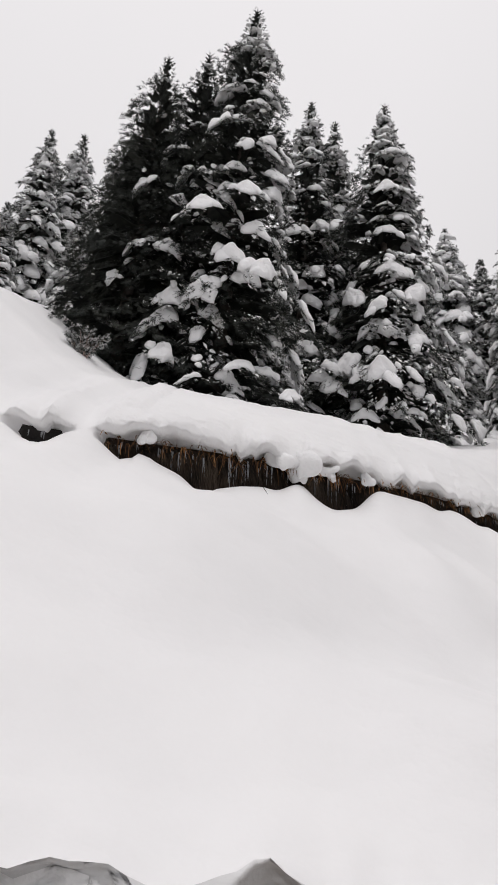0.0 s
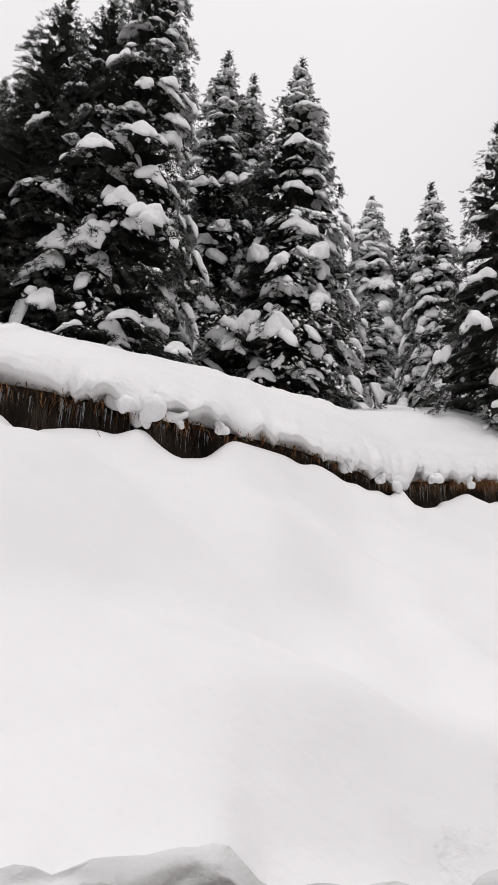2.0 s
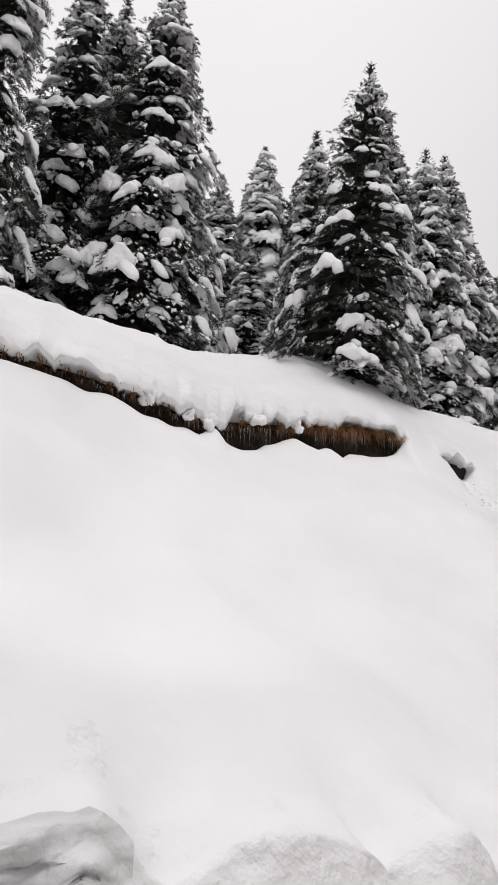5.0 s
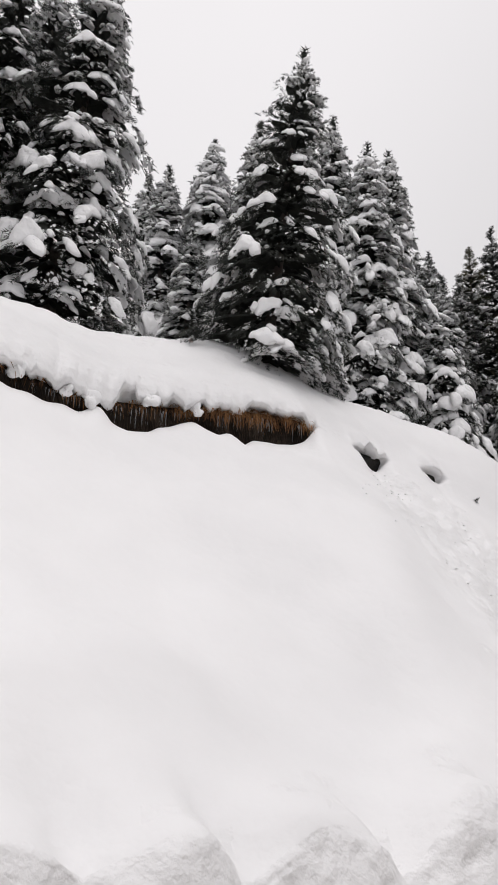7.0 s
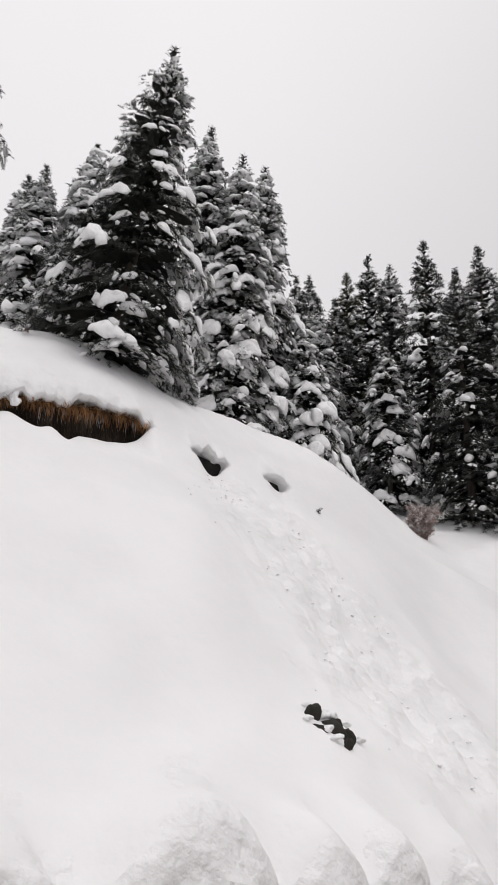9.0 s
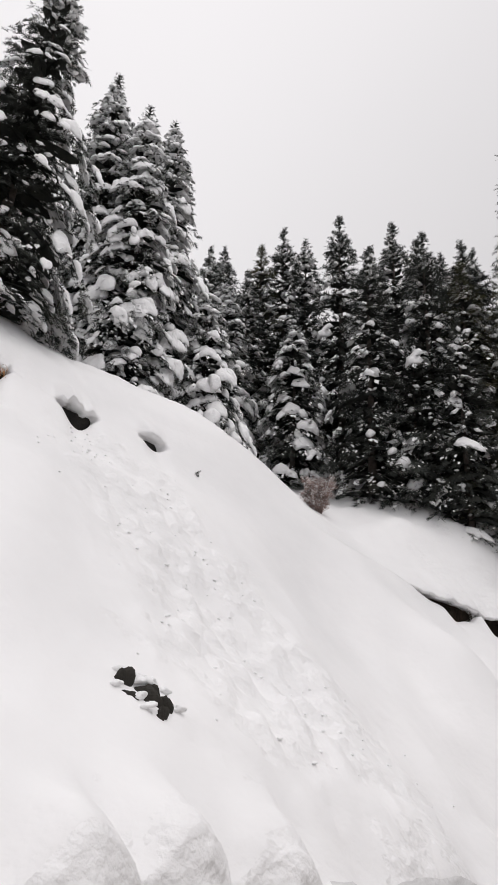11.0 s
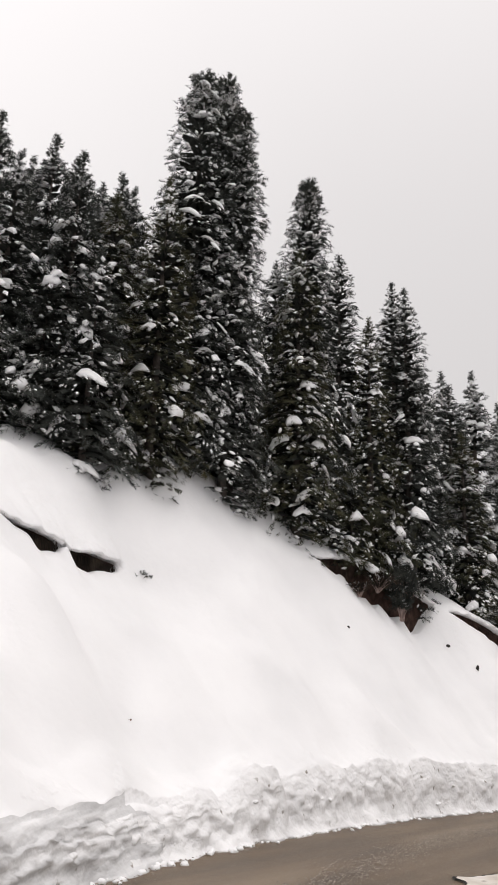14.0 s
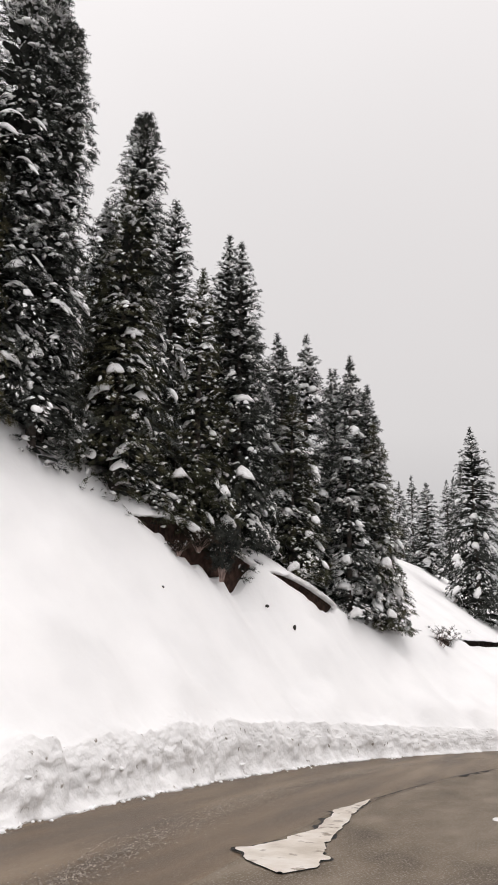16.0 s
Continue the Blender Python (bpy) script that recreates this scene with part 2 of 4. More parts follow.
# how far the overhanging snow sags below or stops short of the turf edge
SAG = ((-60, 0), (.2, 0), (.45, -.07), (.62, -.07), (.75, .02), (3.2, 0), (3.5, -.06), (4.2, -.08), (4.3, .1), (4.5, .09), (4.75, 0), (5.2, -.05), (5.35, 0), (7, .03), (7.3, 0), (16.3, 0), (16.84, -.1), (17.4, -.03), (18.3, .05), (18.8, 0), (160, 0))
GAP = ((-1.98, 0), (-1.9, .17), (-1.68, .15), (-1.6, 0), (-1.26, 0), (-1.2, .21), (-1.0, .2), (-.95, .03), (-.9, .12), (-.69, .22), (-.5, .32), (-.3, .46), (0, .38), (.3, .32), (.5, .24), (.66, .19), (.8, .31), (1, .37), (1.27, .37), (1.4, .2), (1.55, .09), (1.75, .08), (2, .09), (2.2, .12),
       (2.4, .16), (2.7, .13), (3.1, .23), (3.5, .2), (3.75, .24), (3.92, .1), (4.02, .1), (4.15, .34), (4.45, .34), (4.9, .34), (5.15, .22), (5.3, .2), (5.55, .34), (6, .45), (6.5, .47), (6.9, .4), (7.08, .26), (7.15, 0), (7.95, 0), (8.05, .22), (8.3, .25), (8.42, 0), (9.25, 0), (9.33, .14), (9.52, .12), (9.6, 0), (15.1, 0), (15.3, .06), (15.95, .12), (16.08, .3), (16.64, .2), (16.7, .0), (16.84, .0), (16.92, .34),
       (17.2, .34), (17.7, .24), (18.3, .12), (18.55, 0), (26.3, 0), (26.5, .1), (26.8, .26), (27.5, .5), (28.1, .82), (28.9, 1.12), (29.6, 1.22), (30.4, 1.1), (30.7, 1.35), (31.2, 1.3), (31.5, .9), (32.0, .06), (32.3, 0), (32.85, 0), (33, .05), (33.8, .25), (34.7, .42), (35.4, .52), (35.9, .33), (36.3, 0), (45, 0), (45.5, .3), (47, .35), (47.3, 0), (49, 0), (49.5, .2), (58, .25), (59, 0))
RISE = ((-60, .95), (-4, 1.0), (-3.2, .8), (-2.4, .57), (-1.2, .53), (0, .54), (3, .64), (5, .77), (8, .76), (10, .6), (12, .56), (15, .68), (17, .85), (18.4, 1.22), (21, 1.25), (23, 1.05), (26, .75), (34, .55), (40, .5), (46, .68), (90, .68), (160, .5))


def road_z(x, y):
    return -1.664 - 0.0768 * x - 0.0224 * y


def foot_y(x):
    return curve(x, FOOT, 1.0)


def edge(x):
    return curve(x, EDGE_Y, .5), curve(x, EDGE_Z, .5)


def near_edge(x):
    slope = (foot_y(x + .1) - foot_y(x - .1)) / .2
    return foot_y(x) - 6.45 * np.sqrt(1 + slope ** 2)


def opening(x):
    return curve(x, GAP, .1)


def dip(x):
    return .8 * curve(x, GAP, 1.2) * np.clip((x - 24) / 2, 0, 1)


def lip_open(x):
    return np.clip(curve(x, GAP, .9) / .2, 0, 1)


def lip_height(x):
    k = lip_open(x)
    return .02 + .11 * k + curve(x, ((-60, .22), (6.3, .22), (7.3, .06), (9.3, .05), (11, 0), (15.6, 0), (16.4, .06), (18.8, .06), (19.8, 0), (33, 0), (34.2, .03), (37, .03), (39, 0), (160, 0))) * k


def upper_z(x, y):
    """The snow above the edge of the cut."""
    ye, ze = edge(x)
    d = np.maximum(y - ye, 0)
    rise = curve(x, RISE, 1.0)
    turn = curve(x, ((-60, 3), (-3, 3), (0, 2), (9, 2), (12, 3), (17, 3), (19, 2), (22, 2), (25, 3), (40, 3), (50, 9), (160, 9)))
    far = np.maximum(d - turn, 0)
    return ze + lip_height(x) + rise * np.minimum(d, turn) + far * (.45 + .4 * np.maximum(rise - .8, 0) * np.exp(-far / 6) - .2 * np.clip((x - 40) / 10, 0, 1)) * np.where(far > 45, .8, 1) \
        + (.12 + .11 * (1 - lip_open(x))) * (1 - np.exp(-d / .45)) + .09 * fractal(x * .7, y * .7, 5) * np.clip(d, 0, 1) \
        + (.28 + .2 * vnoise(x * 1.1, y * .6, 68)) * np.exp(-((y - 15.0 - .35 * vnoise(x * .8, x * 0, 69)) / .75) ** 2) * np.clip((x - 14.6) / 1.2, 0, 1) * np.clip((27.5 - x) / 2, 0, 1) \
        + .62 * np.exp(-((x - 10.9) / 2.0) ** 2 - ((y - 13.9) / 1.1) ** 2) * np.clip(d * 1.5, 0, 1)


def bump_spur(x, y):
    return .8 * np.exp(-((x - 14.4) / 1.25) ** 2 - ((y - 11.6) / 1.5) ** 2)


# ---- the snow-covered ground: one sheet from the valley side over the road to the hilltop ----
def columns():
    parts = [-5 - np.cumsum(np.geomspace(.1, 9, 26))[::-1], np.arange(-5, -1, .065), np.arange(-1, 13, .052), np.arange(13, 24, .065), np.arange(24, 26, .16), np.arange(26, 37, .1), np.arange(37, 42, .16), np.arange(42, 70, 1.0), np.arange(70, 161, 3.0)]
    return np.concatenate(parts)


def build_ground():
    x = columns()
    yf, hb = foot_y(x), curve(x, BANK_HEIGHT, 1)
    yn = near_edge(x)
    ye, ze = edge(x)
    gap = opening(x)
    open_ = np.minimum(np.clip(gap / .08, 0, 1) ** .7, np.clip(curve(x, GAP, .2) / .1, 0, 1))
    gap = gap * (1 + .15 * vnoise(x * 5, 0 * x, 3))
    rows, tag, slid = [], [], {}

    def row(y, z, kind=0):
        rows.append((np.broadcast_to(y, x.shape), np.broadcast_to(z, x.shape)))
        tag.append(kind)
    for d in (90, 55, 30, 16, 8, 4, 2, .9):
        row(yn - d, road_z(x, yn) - .42 * d)
    for f in np.linspace(0, 1, 9):
        y = yn + (yf - yn) * f
        row(y, road_z(x, y))
    # the plowed bank: a cut face with a broken edge, and slumped lobes of snow on its shoulder
    zb = road_z(x, yf)
    blocky = np.clip((3.05 - x) / .25, 0, 1)
    head = .07 * vnoise(x * 1.7, x * 0, 11) + .05 * vnoise(x * 5.1, x * 0, 12)
    ends = np.array((1.9, 3.02, 4.02, 4.65, 5.56, 6.68, 7.35, 7.98, 8.87, 11.4, 13.95, 15.2, 16.9, 18.75, 21.2, 23.5, 26))
    grow = np.clip((x - 2.0) / .4, 0, 1) * np.clip((26 - x) / 6, 0, 1) * np.interp(x, (3, 5, 7, 8.6, 11.5, 14, 20), (.26, .43, .47, .55, .6, .42, .3))

    def tongue(shift):
        """Slumped tongues of drift: a long smooth rise and a steep rounded end."""
        p = x + shift
        k = np.clip(np.searchsorted(ends, p), 1, len(ends) - 1)
        gap_ = ends[k] - p
        span = ends[k] - ends[k - 1]
        up_ = np.clip((span - gap_) / np.minimum(.62 * span, .95) - np.maximum(span - 1.5, 0) * .5, 0, 1)
        down = np.clip(gap_ / np.minimum(.38 * span, .5), 0, 1)
        return up_ * up_ * (3 - 2 * up_) * np.sqrt(1 - (1 - down) ** 2) * (.78 + .3 * vnoise(k * 1.7, x * 0, 16)) * grow * np.clip((p - 2.1) / .3, 0, 1)
    lobe = tongue(0)
    cut = np.clip((x - 8.8) / .3, 0, 1) * np.clip((17 - x) / 1.5, 0, 1)
    share = .8 - .65 * cut
    head = .45 * (1 - .6 * blocky) * head + curve(x, CREST, .05) - .06 * np.exp(-((x - 2.65) / .4) ** 4) + .025 * np.clip((.6 - x) / .3, 0, 1) + (.02 * vnoise(x * 9, x * 0, 20) + .05 * np.clip(vnoise(x * 5, x * 0, 19), 0, 1) ** 2) * blocky + (.07 * np.clip(vnoise(x * 4.3, x * 0, 18), 0, 1) - .03) * np.clip((x - 14) / 2, 0, 1) * np.clip((32 - x) / 6, 0, 1) + share * lobe
    depth = .24 + .06 * vnoise(x * 1.3, x * 0 + 4, 13)
    face_f = np.concatenate([np.linspace(.02, .6, 17), np.linspace(.615, 1, 30)])
    for f in face_f:
        g = f ** 2.6
        low = 1 - (1 - blocky) * np.clip((f - .3) / .4, 0, 1) * np.clip((20 - x) / 4, .3, .75)
        rough = .13 * fractal(x * 2.6, f * 3.4 + x * 0, 21, 4) + .07 * vnoise(x * 7, f * 7 + x * 0, 23) + .05 * np.abs(vnoise(x * 13, f * 15 + x * 0, 25))
        slabs = np.round(3.2 * vnoise(x * 1.9 + f * 1.5, f * 5 - x * .8, 27)) / 3.2
        chips_ = np.round(2.4 * vnoise(x * 4.7, f * 11 - x * 1.7, 30)) / 2.4
        rough = rough + blocky * (.13 * slabs + .07 * chips_ + .035 * vnoise(x * 11, f * 26, 9)) * min(1, (1 - f) * 40)
        layers = np.maximum(np.clip((x - 8.3) / .7, 0, 1) * np.clip((15.5 - x) / 2.5, 0, 1), .9 * blocky)
        saw = f * 4.6 + .7 * vnoise(x * .8, x * 0, 2) + .35 * vnoise(x * 2.7, x * 0, 6) + .06 * vnoise(x * 7, f * 3 + x * 0, 7)
        saw = saw * (1 + .6 * blocky) + .8 * blocky * vnoise(x * 1.9, f * 2 + x * 0, 8)
        shelf = -.06 * (1 + 1.7 * blocky) * (saw - np.floor(saw)) ** 1.6 * layers
        low = low * (1 - .75 * layers * (1 - blocky))
        toe = .2 * np.exp(-f / .12) * (1 + .7 * vnoise(x * 4, x * 0, 24))
        bulge = .14 * lobe * (1 - .8 * cut) * np.sin(f * math.pi) ** .8
        rough = rough * (1 - .35 * np.clip((x - 15) / 2, 0, 1)) * low + (.04 * vnoise(x * 5.5, f * 8 + x * 1.5, 29) + .02 * vnoise(x * 9, f * 17 + x * 2, 26)) * (1 - low)
        row(yf + depth * g - toe - bulge + (rough + shelf) * np.sin(f * math.pi) ** (.6 - .45 * blocky), zb + (hb + head) * (f + .1 * f * (1 - f)) + (.018 + .022 * blocky) * vnoise(x * 6, f * 7 + x * 0, 22) * (f > .1) * (f < .97), 1)
    yc, zc = yf + depth, zb + hb + head
    yl, zl = ye - .08, ze - gap * .98 - .02
    full = ze - .12 - dip(x)
    zs = zb + hb + .16
    for f in np.concatenate([np.linspace(.006, .2, 24), np.linspace(.214, 1, 84)]):
        y = yc + (yl - yc) * f
        fr = np.clip((y - yf - .3) / (yl - yf - .3), 0, 1)
        tip = np.clip((f - .8) / .2, 0, 1) ** 1.6
        base = zs + (full * (1 - tip) + zl * tip - zs) * (.78 * fr + .22 * fr * fr)
        d = y - yc
        blend = np.exp(-(d / .3) ** 1.3)
        z = base * (1 - blend) + (zc - share * lobe + .25 * d) * blend + tongue(.5 * d) * np.minimum(share + 1.2 * d, 1) * (1 + .35 * cut) * np.clip(1.1 - d / .62, 0, 1) ** 1.6
        z = z + .028 * fractal(x * 4.4, y * 6.2, 35) * np.exp(-((d - .1) / .3) ** 2)
        run = (x - 8.15) - (ye - y) * .43
        track = np.exp(-(run / np.clip(.65 + .3 * (ye - y), .6, 2.1)) ** 4) * np.clip(f * 5, 0, 1) * np.clip((1 - f) * 12, 0, 1)
        slid[len(rows)] = track
        soft = np.clip(8 * f * (1 - f), 0, 1)
        z = z + bump_spur(x, y) + (.32 * fractal(x * .42, y * .5, 31) + .2 * vnoise(x * .75, y * .7, 32) + .045 * vnoise(x * 1.7, y * 1.4, 36)) * soft
        z = z + (.016 * fractal(x * 3.1, y * 3.6, 61) + .02 * np.clip(vnoise(x * 1.9, y * 4.2, 65) - .35, 0, 1)) * soft * np.clip(d / .6, 0, 1)
        z = z + 1.15 * track * (.075 * np.clip(vnoise(x * 4.6, y * 5.2, 34), 0, 1) + .06 * np.clip(vnoise(x * 7.4, y * 8.7, 33), -.2, 1) - .04 * np.clip(vnoise(x * 3.1, y * 5.1, 37) - .2, 0, 1))
        row(y, z)
    # the hollow under the overhanging snow
    lip_row = len(rows)
    shut = 1 - open_
    top = upper_z(x, ye + .5)
    lean_ = (upper_z(x, ye + .6) - upper_z(x, ye + .4)) / .2

    def ramp(f):
        return ye - .08 + .58 * f, zl + (top - zl) * f
    wav = (.05 * vnoise(x * 3.3, x * 0, 41) + .06 * vnoise(x * 8, x * 0, 42) + .05 * vnoise(x * 15, x * 0, 40)) * np.where(x > 9, .4, 1)
    front = ye - .14 - 1.1 * wav
    under = ze + .05 + .9 * wav + curve(x, SAG, .06)
    shape = [(ye + .30, zl - .03), (ye + .34, ze), (ye + .1, under + .03), (front + .1, under - .01)]
    for t in np.linspace(0, .94, 12):
        a, b, c = (1 - t) ** 2, 2 * t * (1 - t), t * t
        y = a * front + b * front + c * (ye + .5)
        z = a * (under + .02) + b * np.maximum(top - lean_ * (ye + .5 - front), under + .1) + c * top
        shape.append((y, z + (.03 * fractal(x * 3, t * 3 + x * 0, 43) + .014 * vnoise(x * 8, t * 9 + x * 0, 46)) * math.sin(math.pi * min(1, t + .1))))
    for k, (y, z) in enumerate(shape):
        yr, zr = ramp((k + 1) / (len(shape) + 1))
        row(y * open_ + yr * shut, z * open_ + zr * shut)
    for d in np.concatenate([np.linspace(.5, 3, 24), np.geomspace(3.2, 14, 26), np.geomspace(15, 190, 22)]):
        y = ye + d
        row(y, upper_z(x, y) + .022 * fractal(x * 1.7, y * 1.9, 67) * np.clip((d - .5) * 2, 0, 1) * np.clip((9 - d) / 2, 0, 1) + (.028 * vnoise(x * 1.5, y * 5.5, 44) + .022 * vnoise(x * 3.4, y * 11, 45)) * np.clip((2.6 - d) * 2, 0, 1) * np.clip((d - .5) * 4, 0, 1))
    n, m = len(rows), len(x)
    verts = np.stack([np.concatenate([np.asarray(x)] * n), np.concatenate([r[0] for r in rows]), np.concatenate([r[1] for r in rows])], 1)
    i = np.arange(n - 1)[:, None] * m + np.arange(m - 1)[None, :]
    faces = np.stack([i, i + 1, i + m + 1, i + m], -1).reshape(-1, 4)
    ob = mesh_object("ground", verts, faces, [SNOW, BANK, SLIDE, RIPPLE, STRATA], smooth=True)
    face = [k for k in range(n) if tag[k] == 1]
    kinds = np.zeros((n - 1, m - 1), dtype=np.int32)
    reach = .62 + .25 * vnoise(x[:-1] * 1.1, x[:-1] * 0, 28) + .5 * blocky[:-1] + np.clip((x[:-1] - 15) / 8, 0, .4)
    for k in face:
        kinds[k] = np.where(face_f[k - face[0]] < reach, 1, 3)
        old = np.maximum(cut[:-1] * np.clip((16.2 - x[:-1]) / 2.5, 0, 1), .78 * blocky[:-1]) + .35 * vnoise(x[:-1] * 2.5, face_f[k - face[0]] * 7.5 + x[:-1] * 0, 49)
        kinds[k] = np.where(old > .5, 4, kinds[k])
    for k in range(face[-1] + 1, face[-1] + 16):
        kinds[k] = np.where(.7 * lobe[:-1] / np.maximum(grow[:-1], .05) + .5 * vnoise(x[:-1] * 4, k * .3 + x[:-1] * 0, 47) > .35 + (k - face[-1]) * .03, 3, 0)
    kinds[face[0] - 1] = 1
    for k in range(lip_row, lip_row + 30):
        kinds[k] = np.where(lip_open(x[:-1]) + .4 * vnoise(x[:-1] * 2, k * .4 + x[:-1] * 0, 48) > .5 + (k - lip_row) * .02, 3, 0)
    for k in range(face[-1] + 14, n):
        if k in slid:
            kinds[k] = np.where((slid[k][:-1] > .1) & (slid[k][:-1] + .5 * vnoise(x[:-1] * 3, rows[k][0][:-1] * 3, 39) + .35 * vnoise(x[:-1] * 8, rows[k][0][:-1] * 8, 38) > .55), 2, kinds[k])
    ob.data.polygons.foreach_set("material_index", kinds.ravel())
    return tagged(ob, "deep smooth white snow over a steep roadside hillside", "snow", kind="structure")


build_ground()


def slope_z(x, y):
    """Height of the open slope between the bank and the cut."""
    yc = foot_y(x) + .3
    ye, ze = edge(x)
    f = np.clip((y - yc) / (ye - .08 - yc), 0, 1)
    zs = road_z(x, foot_y(x)) + curve(x, BANK_HEIGHT, 1) + .16
    return float(zs + (ze - .12 - dip(x) - zs) * (.78 * f + .22 * f * f) + bump_spur(x, y) + (.32 * fractal(x * .42, y * .5, 31) + .2 * vnoise(x * .75, y * .7, 32) + .045 * vnoise(x * 1.7, y * 1.4, 36)) * np.clip(8 * f * (1 - f), 0, 1))


def land_z(x, y):
    return float(upper_z(np.array(x), np.array(y)))


# ---- the road ----
def strip(name, x, ya, yb, lift, mat, label, category, n=8, kind="structure"):
    rows = []
    for f in np.linspace(0, 1, n):
        y = ya + (yb - ya) * f
        rows.append(np.stack([x, y, road_z(x, y) + lift], 1))
    m = len(x)
    i = np.arange(n - 1)[:, None] * m + np.arange(m - 1)[None, :]
    faces = np.stack([i, i + 1, i + m + 1, i + m], -1).reshape(-1, 4)
    return tagged(mesh_object(name, np.concatenate(rows), faces, mat, smooth=True), label, category, kind=kind)


rx = np.concatenate([np.arange(-58, 10, 1.0), np.arange(10, 60, .15)])
rm = foot_y(rx) - 3.3 - np.clip((rx - 16) * .055, 0, .8) + .06 * vnoise(rx * 2, rx * 0, 51)
strip("road", rx, rm, foot_y(rx) + .02 + .09 * vnoise(rx * 2.6, rx * 0, 52), .02, ASPHALT, "wet brown asphalt lane beside the plowed snow bank", "road")
strip("road_lane", rx, near_edge(rx) + .15, rm - .015, .032, PALE, "dry grey patched asphalt lane with coarse grain", "road")


# ---- spruces ----
def sprig_template():
    """A needle twig of length 1 along x: a stem with pairs of thin side shoots, each a narrow spike."""
    v, f = [(0, .05, 0), (0, -.05, 0), (1, 0, -.05)], [(0, 1, 2)]
    for i, p in enumerate((.06, .32, .58)):
        for sgn in (-1, 1):
            r = .5 * (1 - .45 * p)
            k = len(v)
            v += [(p - .05, 0, 0), (p + .1, 0, 0), (p + r * .72, sgn * r * .78, .1 - .08 * i)]
            f.append((k, k + 1, k + 2))
    return np.array(v), np.array(f)


SPRIG_V, SPRIG_F = sprig_template()
FLECK_V = np.array(((0, 0, 0), (.28, .2, .03), (.68, .04, -.04), (.36, -.22, .02)))
FLECK_F = np.array(((0, 1, 2), (0, 2, 3)))


def place_sprigs(pos, way, up, size, SPRIG_V=SPRIG_V, SPRIG_F=SPRIG_F):
    """Copies of the twig at many places as two arrays."""
    way = way / np.linalg.norm(way, axis=1, keepdims=True)
    side = np.cross(up, way)
    side /= np.linalg.norm(side, axis=1, keepdims=True) + 1e-9
    nor = np.cross(way, side)
    basis = np.stack([way, side, nor], 1) * size[:, None, None]
    v = np.einsum("vk,nkj->nvj", SPRIG_V, basis) + pos[:, None, :]
    f = SPRIG_F[None] + (np.arange(len(pos)) * len(SPRIG_V))[:, None, None]
    return v.reshape(-1, 3), f.reshape(-1, 3)


def ball(rings, seg):
    th, ph = np.linspace(.03, math.pi - .03, rings), np.arange(seg) * 2 * math.pi / seg
    v = np.stack([np.sin(th)[:, None] * np.cos(ph), np.sin(th)[:, None] * np.sin(ph), np.repeat(np.cos(th)[:, None], seg, 1)], -1).reshape(-1, 3)
    i = np.arange(rings - 1)[:, None] * seg + np.arange(seg)[None, :]
    j = np.arange(rings - 1)[:, None] * seg + (np.arange(seg) + 1)[None, :] % seg
    return v, np.stack([i, i + seg, j + seg, j], -1).reshape(-1, 4)


BALL = ball(3, 5)


def lumps(spec, rng, rough=.105):
    """Many rounded, uneven lumps of snow: rows of centre, lengthwise direction and three radii."""
    dirs, quads = BALL
    spec = np.asarray(spec)
    n = len(spec)
    c, w, r = spec[:, :3], spec[:, 3:6], spec[:, 6:9]
    w = w / np.linalg.norm(w, axis=1, keepdims=True)
    s = np.cross(w, (0, 0, 1.0))
    s /= np.linalg.norm(s, axis=1, keepdims=True) + 1e-9
    u = np.cross(s, w)
    k = np.ones((n, len(dirs)))
    for h in range(5):
        f = rng.normal(0, 1.2 + .6 * h, (n, 3))
        k += rough * np.cos(np.einsum("vk,nk->nv", dirs, f) + rng.uniform(0, 6.28, (n, 1)))
    local = dirs[None] * k[..., None] * r[:, None, :]
    v = local[..., :1] * w[:, None] + local[..., 1:2] * s[:, None] + local[..., 2:3] * u[:, None] + c[:, None]
    f = quads[None] + (np.arange(n) * len(dirs))[:, None, None]
    return v.reshape(-1, 3), f.reshape(-1, 4)


def disc(rings, seg):
    """Polar grid of a pillow: radii, angles and faces (top from centre to rim, then a closed underside)."""
    rho = np.concatenate([[0.02], 1 - (1 - np.linspace(.0, 1, rings)[1:]) ** 1.5, [.55, .02]])
    ang = np.arange(seg) * 2 * math.pi / seg
    m = len(rho)
    i = np.arange(m - 1)[:, None] * seg + np.arange(seg)[None, :]
    j = np.arange(m - 1)[:, None] * seg + (np.arange(seg) + 1)[None, :] % seg
    return rho, ang, np.stack([i, i + seg, j + seg, j], -1).reshape(-1, 4), rings


DISCS = {2: disc(7, 22), 1: disc(4, 9), 0: disc(3, 7)}


